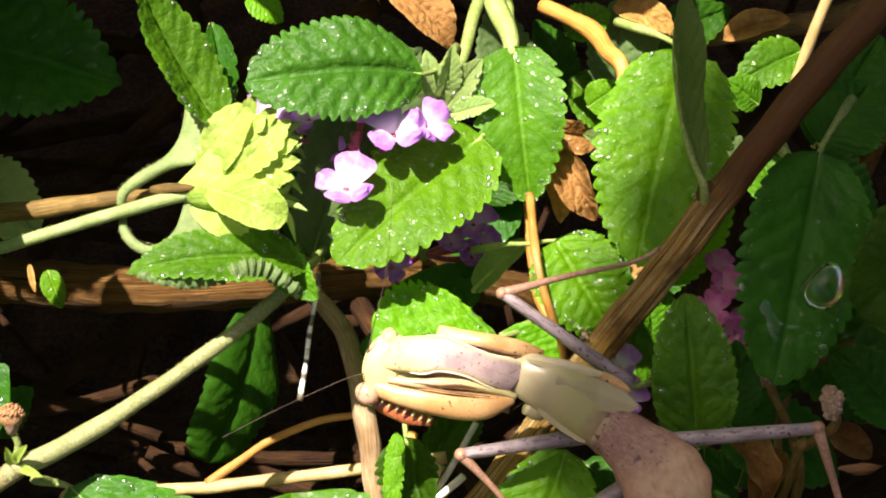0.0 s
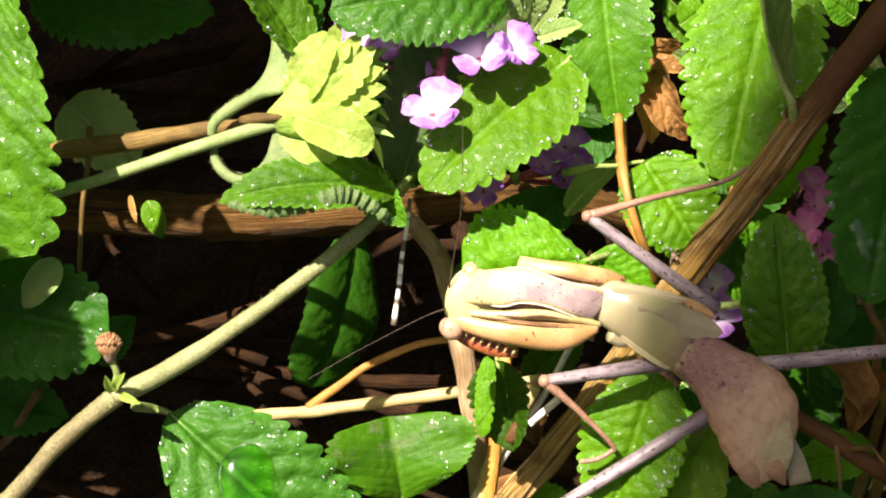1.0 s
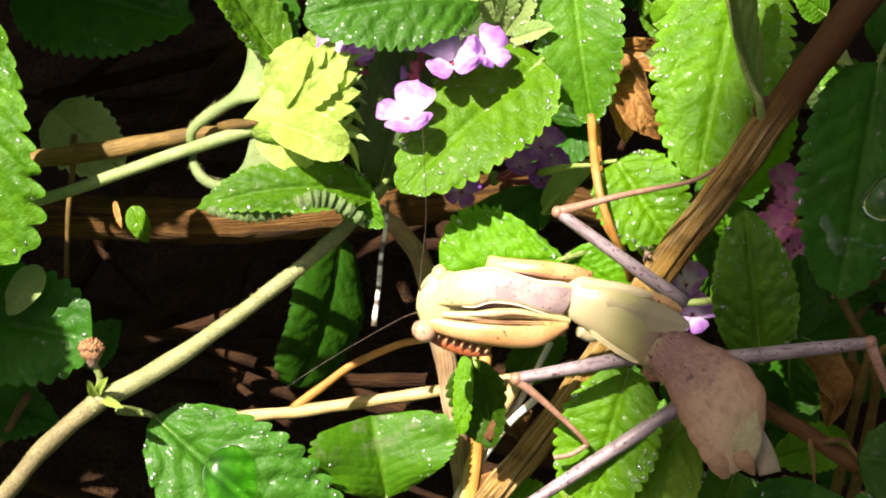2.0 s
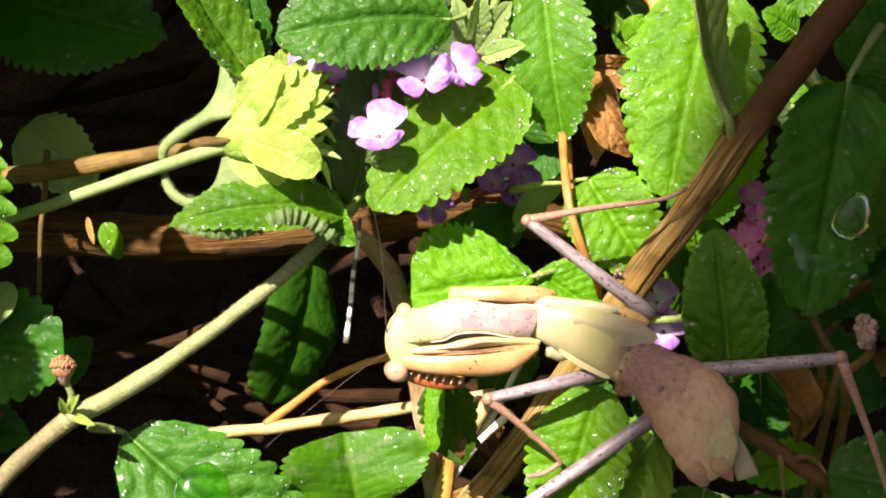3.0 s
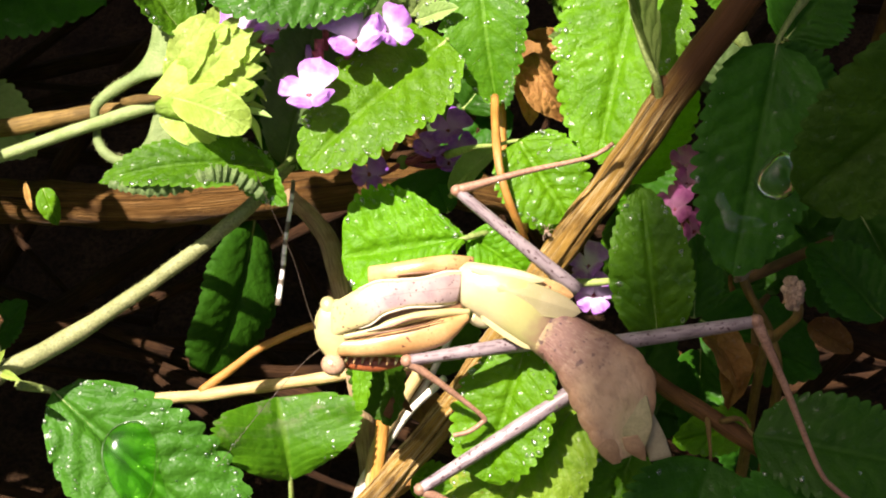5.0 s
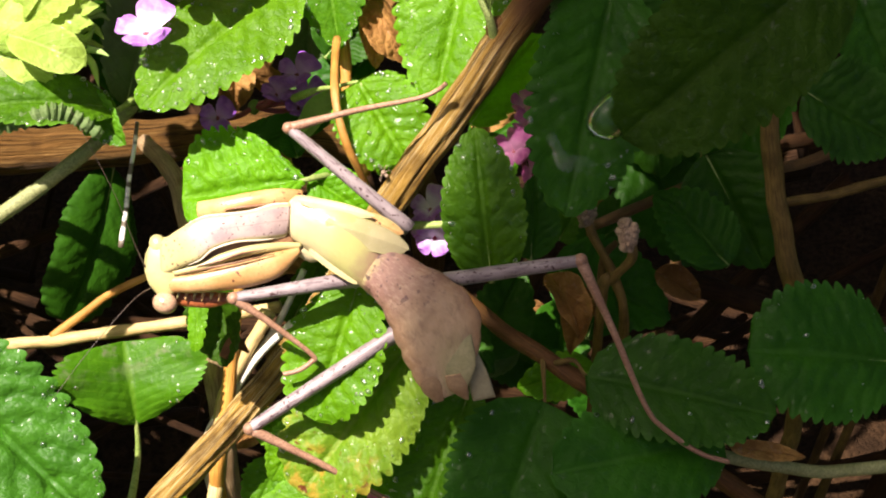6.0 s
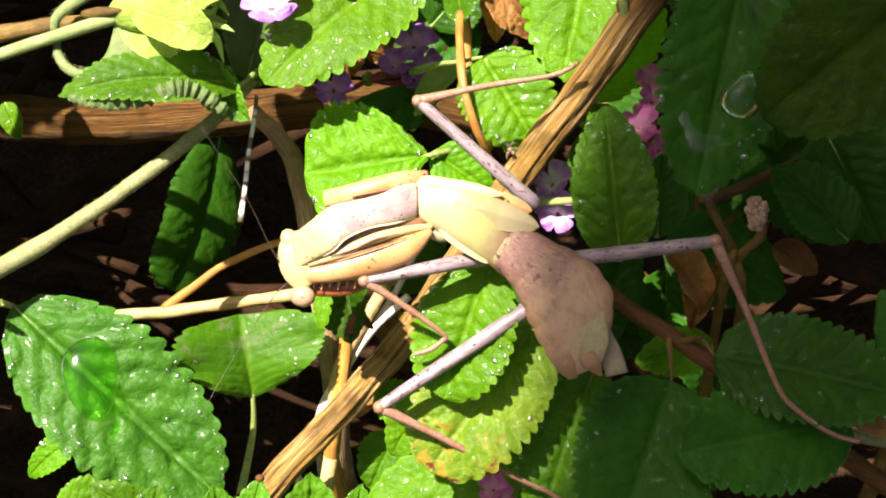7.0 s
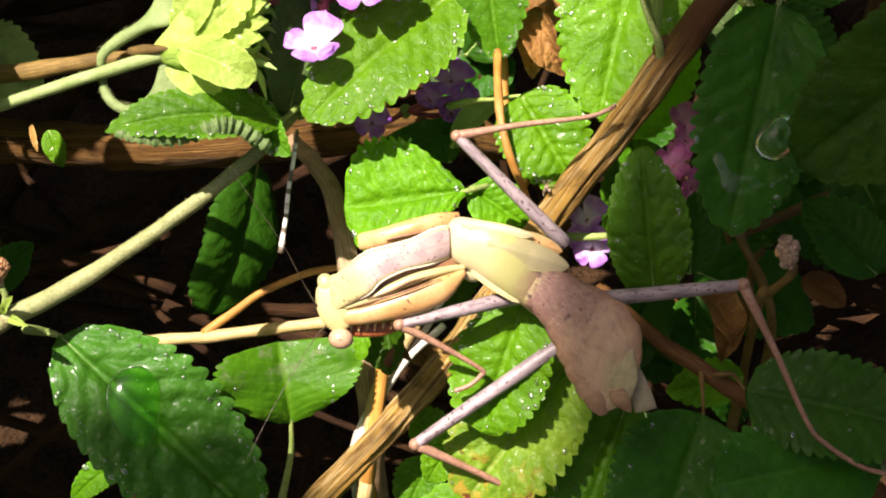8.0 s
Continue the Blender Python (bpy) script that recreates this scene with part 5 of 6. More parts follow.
# ---- dry stems and litter behind ----
def dry_stem(points, radii, material, label, groove=0.05, seg=14, grounded=True, seed=0, kind="branch"):
    pts = list(points) + (to_ground(points[-1], (rng.uniform(-20, 20), rng.uniform(0, 30))) if grounded else [])
    r = list(radii) + ([radii[-1]] * 2 if grounded else [])
    if max(radii) > 2.3:
        top = thing("dead_branch", points[-1], label, "branch", "dead branches")
        part("bark", tube(pts, r, seg, max(20, 7 * len(pts)), groove=groove, lump=0.06, seed=seed), material, top)
        line = curve(pts[:len(points)], 40)
        for i in (9, 22, 33):
            c, q = line[min(i, len(line) - 1)], radii[0]
            part("knot", ball(c + (0.3 * q, 0.45 * q, 0.45 * q), np.array([(0.9 * q, 0.2, 0), (-0.2, 0.55 * q, 0), (0, 0, 0.6 * q)]), 7, 10), material, top)
        return top
    return single("straw" if kind == "straw" else "dead_branch", tube(pts, r, seg, max(20, 7 * len(pts)), groove=groove, lump=0.06, seed=seed), material, points[-1], label, kind, "straws" if kind == "straw" else "dead branches")


dry_stem([(-132.6, 8.5, -64.0), (-102.0, 2.2, -60.0), (-78.1, -0.0, -58.0), (-48.8, -1.0, -56.0), (-20.0, 1.5, -58.0), (9.3, 3.6, -66.0), (35.1, -4.6, -84.0)], [4.4, 4.6, 4.6, 4.4, 4.3, 4.0, 3.6], WARM, "thick brown dead branch lying under the leaves", 0.06, 22, seed=11, kind="branch")
dry_stem([(-131.2, 12.7, -78.0), (-87.4, 16.4, -74.0), (-54.4, 19.6, -72.0), (-20.9, 27.0, -80.0)], [2.6, 2.4, 2.2, 2.0], BARK_SHADED, "brown dead stem in shade", seed=12)
dry_stem([(-19.6, 0.8, -46.0), (-11.8, -6.8, -34.0), (-7.6, -18.4, -26.0), (-4.7, -34.3, -26.0), (-3.1, -45.4, -30.0), (-1.2, -69.5, -44.0)], [1.6, 2.1, 2.2, 2.1, 2.1, 2.2], BARK_PALE, "brown stem with sunlit flakes", 0.07, seed=13)
dry_stem([(-6.0, -23.4, -28.0), (-15.2, -25.4, -32.0), (-24.5, -29.6, -35.0), (-31.1, -34.4, -37.0), (-36.1, -38.1, -38.0)], [0.6, 0.7, 0.75, 0.8, 0.95], STRAW_ORANGE, "thin orange bent straw", 0.05, grounded=False, seed=14, kind="straw")
dry_stem([(9.1, -31.5, -30.0), (-8.1, -34.5, -33.0), (-24.5, -37.1, -36.0), (-36.1, -38.9, -38.0), (-44.6, -39.8, -40.0), (-65.3, -44.1, -52.0)], [1.15, 1.2, 1.25, 1.45, 1.0, 1.0], STRAW, "pale dry straw lying across", 0.06, seed=15, kind="straw")
dry_stem([(-15.8, 2.4, -11.0), (-16.3, -2.0, -11.0), (-17.2, -8.2, -11.0), (-17.8, -14.3, -11.0), (-18.6, -20.4, -11.0)], [0.35, 0.4, 0.42, 0.45, 0.55], STRAW_FLECKED, "thin whitish hanging straw with painted sun flecks", 0.05, grounded=False, seg=8, seed=16, kind="straw")
dry_stem([(1.8, -26.4, -20.0), (0.3, -41.5, -24.0), (-1.0, -53.5, -26.0), (-2.4, -68.1, -30.0)], [1.2, 1.4, 1.5, 1.6], STRAW_ORANGE, "upright orange dry straw", 0.05, seed=17, kind="straw")
dry_stem([(13.9, -24.4, -22.0), (8.4, -35.3, -26.0), (-0.4, -48.7, -30.0), (-5.7, -60.2, -34.0)], [0.6, 0.7, 0.6, 0.5], STRAW_WHITE, "whitish split dry straw", 0.05, seed=18, kind="straw")
dry_stem([(7.5, -32.3, -24.0), (-0.9, -47.7, -26.0), (-2.1, -60.9, -28.0), (-4.0, -77.0, -32.0)], [1.2, 1.5, 1.5, 1.6], STRAW, "upright pale dry straw", 0.05, seed=19, kind="straw")
dry_stem([(11.8, -34.3, -22.0), (3.3, -43.3, -26.0), (-5.3, -59.1, -30.0), (-9.9, -70.0, -36.0)], [0.7, 0.8, 0.7, 0.6], STRAW_WHITE, "thin bleached dry straw", 0.05, seed=20, kind="straw")
dry_stem([(-79.2, 16.4, -40.0), (-80.1, 9.2, -42.0), (-81.6, -0.7, -44.0), (-82.9, -12.0, -48.0)], [0.7, 0.6, 0.5, 0.5], BARK_STALK, "thin hanging dry stalk", 0.05, grounded=False, seed=21, kind="straw")
dry_stem([(-88.9, -35.1, -40.0), (-95.4, -44.5, -44.0), (-106.5, -58.2, -52.0)], [0.8, 0.9, 1.0], BARK, "brown twig in the shade", seed=22)
dry_stem([(25.9, 55.7, -34.0), (33.6, 50.3, -26.0), (36.5, 45.2, -20.0), (38.6, 41.6, -16.0), (38.9, 35.3, -16.0)], [1.4, 1.6, 1.8, 1.5, 1.0], STRAW_ORANGE, "orange-brown joint of a twig", grounded=False, seed=23)
dry_stem([(20.5, 16.8, -2.0), (20.4, 9.1, 6.0), (21.1, 2.9, 9.0), (22.8, -2.8, 9.0), (24.9, -7.1, 6.0), (27.0, -12.0, 0.0)], [0.7, 0.75, 0.75, 0.7, 0.65, 0.6], STRAW_ORANGE, "golden brown upright stalk beside a round leaf", 0.05, grounded=False, seed=30, kind="straw")
dry_stem([(82.9, 66.9, -24.0), (78.7, 55.2, -26.0), (75.6, 42.0, -34.0)], [1.0, 1.1, 1.0], STRAW, "pale straw leaning against the twig", grounded=False, seed=24, kind="straw")
dry_stem([(53.5, 52.5, -50.0), (70.9, 54.8, -50.0), (89.1, 58.7, -52.0), (110.9, 63.3, -60.0)], [2.0, 2.6, 2.4, 2.0], BARK, "brown branch lit from above", seed=25, kind="branch")
dry_stem([(12.5, 54.8, -8.0), (16.5, 45.5, -6.0), (17.0, 41.3, -5.0)], [1.8, 2.0, 1.2], STEM_GREEN, "grey-green upright young stem", grounded=False, seed=26)
dry_stem([(84.1, -54.9, 6.0), (93.3, -56.8, 4.0), (106.2, -59.0, 0.0), (127.6, -61.4, -8.0)], [1.1, 1.2, 1.25, 1.4], STEM_PALE, "pale bare stem near the soil", 0.02, seed=27)
dry_stem([(68.0, -15.7, -20.0), (90.2, -6.8, -26.0), (110.4, -3.0, -34.0), (137.9, 4.5, -44.0)], [1.0, 1.1, 1.2, 1.2], BARK, "thin brown bare stem", seed=28)
dry_stem([(73.7, -24.4, -40.0), (93.9, -27.7, -46.0), (112.9, -33.6, -54.0), (144.2, -40.8, -60.0)], [2.2, 2.4, 2.4, 2.0], BARK_SHADED, "brown dead branch under leaves", seed=29, kind="branch")
dry_stem([(68.5, -32.4, -14.0), (69.8, -22.0, -18.0), (72.5, -18.8, -22.0)], [0.8, 0.8, 0.6], BARK, "short curved brown twig", grounded=False, seed=30)


def back_thicket():
    """Dead stems that fill the depth of the shrub."""
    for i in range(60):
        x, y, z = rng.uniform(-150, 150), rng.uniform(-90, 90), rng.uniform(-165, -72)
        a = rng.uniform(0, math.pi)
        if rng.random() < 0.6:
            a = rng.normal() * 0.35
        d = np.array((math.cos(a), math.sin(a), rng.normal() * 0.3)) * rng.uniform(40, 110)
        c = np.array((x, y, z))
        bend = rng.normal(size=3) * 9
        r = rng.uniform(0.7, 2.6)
        dry_stem([tuple(c - d), tuple(c + bend), tuple(c + d)], [r * 0.8, r, r], BARK_SHADED, "dead brown stem deep in the shrub", grounded=False, seg=9, seed=40 + i)


back_thicket()


def loose_leaf(base, tip, width, material, label, **shape):
    v, f, u, _ = blade(base, tip, width, **shape)
    return single("fallen_leaf", (v, f, u), material, base, label, "leaf", "fallen leaves")


loose_leaf((27.5, 25.5, -9.0), (33.5, 13.0, -9.0), 6.5, LEAF_DRY, "dry curled orange-brown leaf", fold=0.9, arch=0.22, curl=-0.2, teeth=8, bite=0.0, quilt=0.2, wave=0.12, seed=101, face=(-0.5, 0.4, 0.8))
loose_leaf((25.0, 21.4, -12.0), (27.2, 12.4, -12.0), 5, LEAF_DRY, "dry curled orange-brown leaf", fold=0.6, arch=0.15, teeth=8, bite=0.03, seed=102, face=(0.3, 0.3, 1))
loose_leaf((-3.9, 58.2, -30.0), (8.3, 45.7, -30.0), 10, LEAF_DRY, "pale dry leaf lit by the sun", fold=0.4, arch=0.15, teeth=8, bite=0.03, seed=103, face=(0.1, 0.4, 1))
loose_leaf((58.6, -24.5, -8.0), (64.6, -36.5, -6.0), 6.5, LEAF_DRY, "brown curled dead leaf", fold=1.0, arch=0.25, wave=0.15, quilt=0.4, teeth=7, bite=0.0, seed=104, face=(0.2, 0.1, 1))
loose_leaf((68.1, -27.5, -10.0), (62.8, -39.2, -8.0), 6, LEAF_DEAD, "brown curled dead leaf", fold=1.0, arch=0.25, wave=0.15, quilt=0.4, teeth=7, bite=0.0, seed=105, face=(-0.4, 0.1, 1))
loose_leaf((88.6, -53.7, 8.0), (102.3, -55.8, 6.0), 3.4, LEAF_DRY, "pale withered leaf scrap", fold=0.3, arch=0.05, teeth=7, bite=0.05, seed=106)
loose_leaf((80.0, -24.1, -22.0), (88.6, -29.3, -22.0), 6, LEAF_DEAD, "dull orange dead leaf", fold=0.5, arch=0.1, teeth=7, bite=0.03, seed=107)
loose_leaf((-74.9, -8.9, 5.0), (-81.2, -17.1, 5.0), 6.0, LEAF_UNDER, "pale fallen petal lying on a leaf", fold=0.1, arch=0.08, teeth=5, bite=0.0, quilt=0.08, seed=108)
loose_leaf((-71.7, 3.2, -42.0), (-70.4, -2.4, -42.0), 1.3, LEAF_DRY, "small brown leaf scrap", fold=0.4, teeth=5, bite=0.0, seed=109)


def shaded_leaf(base, tip, width, material, label, **shape):
    top = thing("lantana_leaf", base, label, "leaf", "leaves deep in the shrub")
    leaf(top, base, tip, width, material, **shape)


shaded_leaf((-90.2, 46.9, -40.0), (-54.6, 37.5, -34.0), 27, LEAF_SHADED, "big dark leaf in shade", teeth=17, seed=111, stalk=[(-104.5, 51.3, -50.0)])
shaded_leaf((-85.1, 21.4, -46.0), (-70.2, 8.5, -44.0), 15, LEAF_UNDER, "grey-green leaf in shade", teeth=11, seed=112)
shaded_leaf((-27.6, -4.0, -60.0), (-37.0, -36.0, -58.0), 20.5, LEAF_SHADED, "leaf half lit behind the stem", teeth=15, bite=0.08, quilt=0.3, round_base=0.5, sharp=0.4, curl=0.12, seed=113, face=(0.62, -0.50, 0.75))
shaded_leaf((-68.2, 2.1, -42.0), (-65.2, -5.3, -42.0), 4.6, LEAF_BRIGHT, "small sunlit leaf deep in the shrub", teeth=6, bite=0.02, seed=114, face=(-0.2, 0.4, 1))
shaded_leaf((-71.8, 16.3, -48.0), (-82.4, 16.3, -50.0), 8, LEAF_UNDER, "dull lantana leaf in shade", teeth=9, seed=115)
shaded_leaf((-105.0, -35.8, -46.0), (-84.6, -41.3, -46.0), 14, LEAF_SHADED, "dark lantana leaf in shade", teeth=11, seed=116)
shaded_leaf((-75.8, -28.7, -30.0), (-68.0, -20.0, -28.0), 8, LEAF_SHADED, "dark lantana leaf in shade", teeth=9, seed=117)
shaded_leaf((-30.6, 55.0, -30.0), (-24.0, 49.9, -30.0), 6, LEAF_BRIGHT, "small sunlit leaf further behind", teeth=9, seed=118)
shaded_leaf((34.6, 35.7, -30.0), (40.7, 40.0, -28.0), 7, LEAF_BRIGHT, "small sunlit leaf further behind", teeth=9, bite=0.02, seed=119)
shaded_leaf((12.5, -3.1, -24.0), (10.3, 2.3, -24.0), 5, LEAF_SHADED, "small dark leaf further behind", teeth=9, seed=120)
shaded_leaf((-2.6, -3.2, -30.0), (19.1, 4.4, -26.0), 8, LEAF_SHADED, "dark narrow leaf further behind", teeth=9, bite=0.03, seed=121)
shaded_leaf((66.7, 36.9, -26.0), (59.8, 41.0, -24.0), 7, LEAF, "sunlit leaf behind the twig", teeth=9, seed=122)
shaded_leaf((-6.9, -16.6, -30.0), (4.9, -3.6, -24.0), 9, LEAF_SHADED, "small dark leaf further behind", teeth=9, seed=123)
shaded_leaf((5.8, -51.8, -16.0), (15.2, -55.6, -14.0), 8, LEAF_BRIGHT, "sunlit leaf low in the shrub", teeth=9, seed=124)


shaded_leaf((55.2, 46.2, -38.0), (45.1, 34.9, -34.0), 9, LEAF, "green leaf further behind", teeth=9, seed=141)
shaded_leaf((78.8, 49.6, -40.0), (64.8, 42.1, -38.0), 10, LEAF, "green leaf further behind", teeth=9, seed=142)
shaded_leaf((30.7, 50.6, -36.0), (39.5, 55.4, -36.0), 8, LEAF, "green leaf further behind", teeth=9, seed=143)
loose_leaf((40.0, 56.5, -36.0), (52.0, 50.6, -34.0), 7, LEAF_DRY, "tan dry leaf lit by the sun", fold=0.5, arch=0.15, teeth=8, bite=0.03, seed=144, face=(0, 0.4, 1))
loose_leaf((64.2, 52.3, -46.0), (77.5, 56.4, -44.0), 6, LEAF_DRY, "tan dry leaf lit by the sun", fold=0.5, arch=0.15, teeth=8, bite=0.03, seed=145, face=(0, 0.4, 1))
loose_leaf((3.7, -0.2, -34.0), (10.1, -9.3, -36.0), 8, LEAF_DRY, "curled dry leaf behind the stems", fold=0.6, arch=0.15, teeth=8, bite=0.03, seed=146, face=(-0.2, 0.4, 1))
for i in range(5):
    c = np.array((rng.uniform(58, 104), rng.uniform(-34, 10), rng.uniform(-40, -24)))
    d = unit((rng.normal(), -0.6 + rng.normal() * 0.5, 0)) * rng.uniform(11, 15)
    shaded_leaf(tuple(c - d), tuple(c + d), rng.uniform(15, 20), LEAF_SHADED, "dark leaf deep in the shaded side", teeth=11, seed=130 + i, face=(-0.3, 0.5, 0.8))


def undergrowth():
    """Dull leaves and litter in the depth behind the twig."""
    local = np.random.default_rng(91)
    for i in range(46):
        c = np.array((local.uniform(-4, 80), local.uniform(-62, 58), local.uniform(-72, -38)))
        a = local.uniform(0, 6.28)
        d = np.array((math.cos(a), math.sin(a), local.normal() * 0.2)) * local.uniform(6, 11)
        face = (local.normal() * 0.35, 0.2 + local.normal() * 0.3, 0.9)
        if i % 3 == 2:
            loose_leaf(tuple(c - d * 0.8), tuple(c + d * 0.8), local.uniform(6, 10), LEAF_DRY if i % 2 else LEAF_DEAD, "brown dead leaf caught deep in the shrub", fold=0.5, arch=0.15, teeth=7, bite=0.02, wave=0.1, seed=200 + i, face=face)
        else:
            shaded_leaf(tuple(c - d), tuple(c + d), local.uniform(10, 15), (LEAF, LEAF_SHADED)[i % 2] if i % 4 else LEAF_GREY, "dull green leaf deep in the shrub", teeth=10, bite=0.1, seed=200 + i, face=face)


undergrowth()


# ---- foliage above and beside, out of sight, added to shade the depth ----
def foliage(name, spots, label, size=(26, 40), material=LEAF):
    geos = []
    for i, (x, y, z) in enumerate(spots):
        d = unit((rng.normal(), rng.normal() * 0.8 - 0.5, rng.normal() * 0.3)) * rng.uniform(*size)
        face = unit(np.array(SUN) + rng.normal(size=3) * 0.25)
        v, f, u, _ = blade(np.array((x, y, z)) - d / 2, np.array((x, y, z)) + d / 2, np.linalg.norm(d) * 0.66, face=face, teeth=5, bite=0.08, quilt=0.2, seed=i, cells=6)
        geos.append((v, f, u))
    return single(name, join(*geos), material, spots[0], label, "foliage", kind="stuff")


over = []
for i in range(1500):
    x, y, z = rng.uniform(-320, 200), rng.uniform(80, 330), rng.uniform(-170, 12)
    over.append((x, y + max(0, -z) * 0.16, z))
for i in range(60):
    over.append((rng.uniform(-135, -80), rng.uniform(66, 108), rng.uniform(8, 30)))
foliage("foliage_above", over, "dense unseen lantana leaves added above for shade", (30, 46))
beside = []
for i in range(420):
    side = rng.choice([-1, 1, 0])
    z = rng.uniform(-190, -20)
    x = side * rng.uniform(118 - z * 0.2 + (30 - z * 0.1) * (side > 0), 250) if side else rng.uniform(-200, 200)
    y = rng.uniform(-110, 110) if side else rng.uniform(-190, -86 + z * 0.2)
    beside.append((x, y, z))
for i in range(90):
    beside.append((rng.uniform(-185, -114), rng.uniform(-45, 80), rng.uniform(0, 34)))
foliage("foliage_beside", beside, "dense unseen lantana leaves added round the opening for shade")


def edge_x(y):
    return np.interp(y, [-90, -70, -64, -58, -46, -38, -34, -24, -6, 15, 40, 70], [36, 42, 47, 47, 43, 42, 45, 54, 54, 59, 73, 90])


def hanging(low, high, edge=edge_x):
    spots = []
    for y in np.arange(low, high, 7.0):
        for x in np.arange(edge(y), 200, 7.5):
            k = 1500 + rng.uniform(-40, 40)
            spots.append(tuple(np.array((x + 8 + rng.uniform(-3, 3), y + rng.uniform(-3, 3), 0)) + np.array(SUN) * k))
    return spots


# Unseen leaves far towards the sun, added only to cast the moving shade.
shade = hanging(-40, 78) + hanging(-54, -40, lambda y: 62)
SHADE = foliage("overhanging_foliage", shade, "unseen leaves added to shade the right side", (24, 32))
gcentre = np.array((-42.3, -44.7, 0.0))
SHADE_LEFT = foliage("overhanging_foliage", [tuple(gcentre + (rng.uniform(-20, 20), rng.uniform(-22, 15), 0) + np.array(SUN) * (1500 + rng.uniform(-40, 40))) for i in range(20)], "unseen leaves added to shade the lower left leaf", (20, 28))
SHADE_LOW = foliage("overhanging_foliage", hanging(-95, -47), "unseen leaves added to shade the lower right", (24, 32))


def added_tree():
    """An unseen tree, added so that its boughs carry the leaves that cast shade."""
    mid = np.array(shade).mean(0)
    foot = np.array(BASE.inverted() @ Vector((0.75, 0.55, -0.01))) / MM
    high = np.array(BASE.inverted() @ Vector((0.70, 0.50, 1.45))) / MM
    tree = thing("tree", tuple(foot), "unseen tree added to carry the shade leaves", "tree")
    part("trunk", tube([foot, (foot + high) / 2 + (20, 0, 0), high], [38, 32, 24], 16, 30, lump=0.04, groove=0.03), BARK_SHADED, tree)
    for i in range(5):
        end = mid + np.array(((i - 2) * 22.0, (i % 3 - 1) * 40.0, 0))
        part("bough", tube([high, (high + end) / 2 + (0, 0, 40 - 15 * i), end], [12, 7, 2.5], 10, 20, lump=0.05, seed=i), BARK_SHADED, tree)


added_tree()

# ---- mantis ----
P0 = np.array((19.6, -18.7, 26.0))
mantis = thing("mantis", tuple(P0), "pale brown praying mantis nymph resting on leaves", "insect")


def own(*points):
    """Points given from the thorax, in the front's axes."""
    return [tuple(P0 + np.array(p)) for p in points]


J = own((-7.1, 2.3, 0.0))[0]
thorax = part("thorax", shield(own((-8.1, 4.9, -2.0), (-6.1, 6.9, -1.0), (-2.4, 6.7, 0.0), (1.9, 5.5, 0.5), (5.5, 3.9, 0.5), (8.6, 1.9, 0.0), (10.6, -0.9, -0.5)),
                               own((-7.8, 1.0, -2.0), (-5.4, -0.7, -1.0), (-2.7, -2.4, -0.5), (0.1, -4.2, 0.0), (2.6, -5.8, 0.0), (4.9, -7.3, -0.5), (7.1, -9.1, -1.0)),
                               [0.9, 2.2, 2.7, 2.8, 2.5, 2.2, 1.6], [0.8, 1.8, 2.2, 2.0, 1.6, 1.2, 0.6], 30, 48), CHITIN_THORAX, mantis, "pale cream-green thorax")
abdomen = part("abdomen", shield(own((7.7, 0.9, -1.0), (10.5, -0.8, 0.2), (14.0, -2.8, 1.2), (18.1, -4.7, 2.0), (21.7, -7.1, 2.4), (23.9, -10.0, 2.4), (24.7, -12.9, 2.2), (24.4, -16.5, 2.0), (23.5, -20.0, 1.8), (22.8, -22.8, 1.4)),
                                 own((4.3, -5.9, -1.0), (5.8, -7.6, 0.0), (7.9, -9.9, 0.8), (9.7, -13.1, 1.4), (11.1, -16.2, 1.8), (12.6, -19.2, 2.0), (14.1, -21.7, 2.0), (15.6, -23.6, 1.8), (17.0, -24.5, 1.6), (18.5, -24.9, 1.2)),
                                 [1.4, 2.4, 2.8, 2.9, 2.7, 2.4, 2.0, 1.5, 0.9, 0.4], [1.2, 2.0, 2.2, 2.2, 2.0, 1.8, 1.4, 1.0, 0.6, 0.3], 40, 90, joints=7, depth=0.06, power=0.9, scallop=0.06),
               CHITIN_ABDOMEN, mantis, "broad flattened tan-brown abdomen with a purple patch")
for a, b, c, d, e, f, material in (((18.7, -14.7, 3.5), (18.6, -19.5, 3.2), (20.4, -22.9, 2.2), (23.0, -14.2, 3.4), (23.9, -19.0, 3.0), (22.6, -23.2, 1.9), CHITIN_TIP), ((14.9, -19.1, 2.6), (15.3, -23.2, 2.2), (17.6, -25.4, 1.4), (15.7, -18.9, 3.0), (18.3, -22.0, 2.8), (19.1, -25.0, 1.4), CHITIN_TAIL),
                                    ((19.0, -21.0, 3.2), (19.8, -23.2, 2.4), (21.8, -24.4, 1.2), (21.7, -20.4, 3.0), (22.8, -22.7, 2.2), (23.1, -24.8, 1.0), CHITIN_TAIL), ((22.9, -16.1, 0.0), (22.6, -21.1, 0.2), (23.8, -25.1, 0.0), (23.6, -16.0, 0.0), (26.0, -20.5, 0.4), (27.4, -24.3, 0.0), CHITIN_PALE)):
    part("tail_plate", shield(own(a, b, c), own(d, e, f), [0.3, 0.35, 0.3], [0.25, 0.25, 0.1], 16, 18), material, mantis, "pale translucent tail plate" if material == CHITIN_PALE else "")
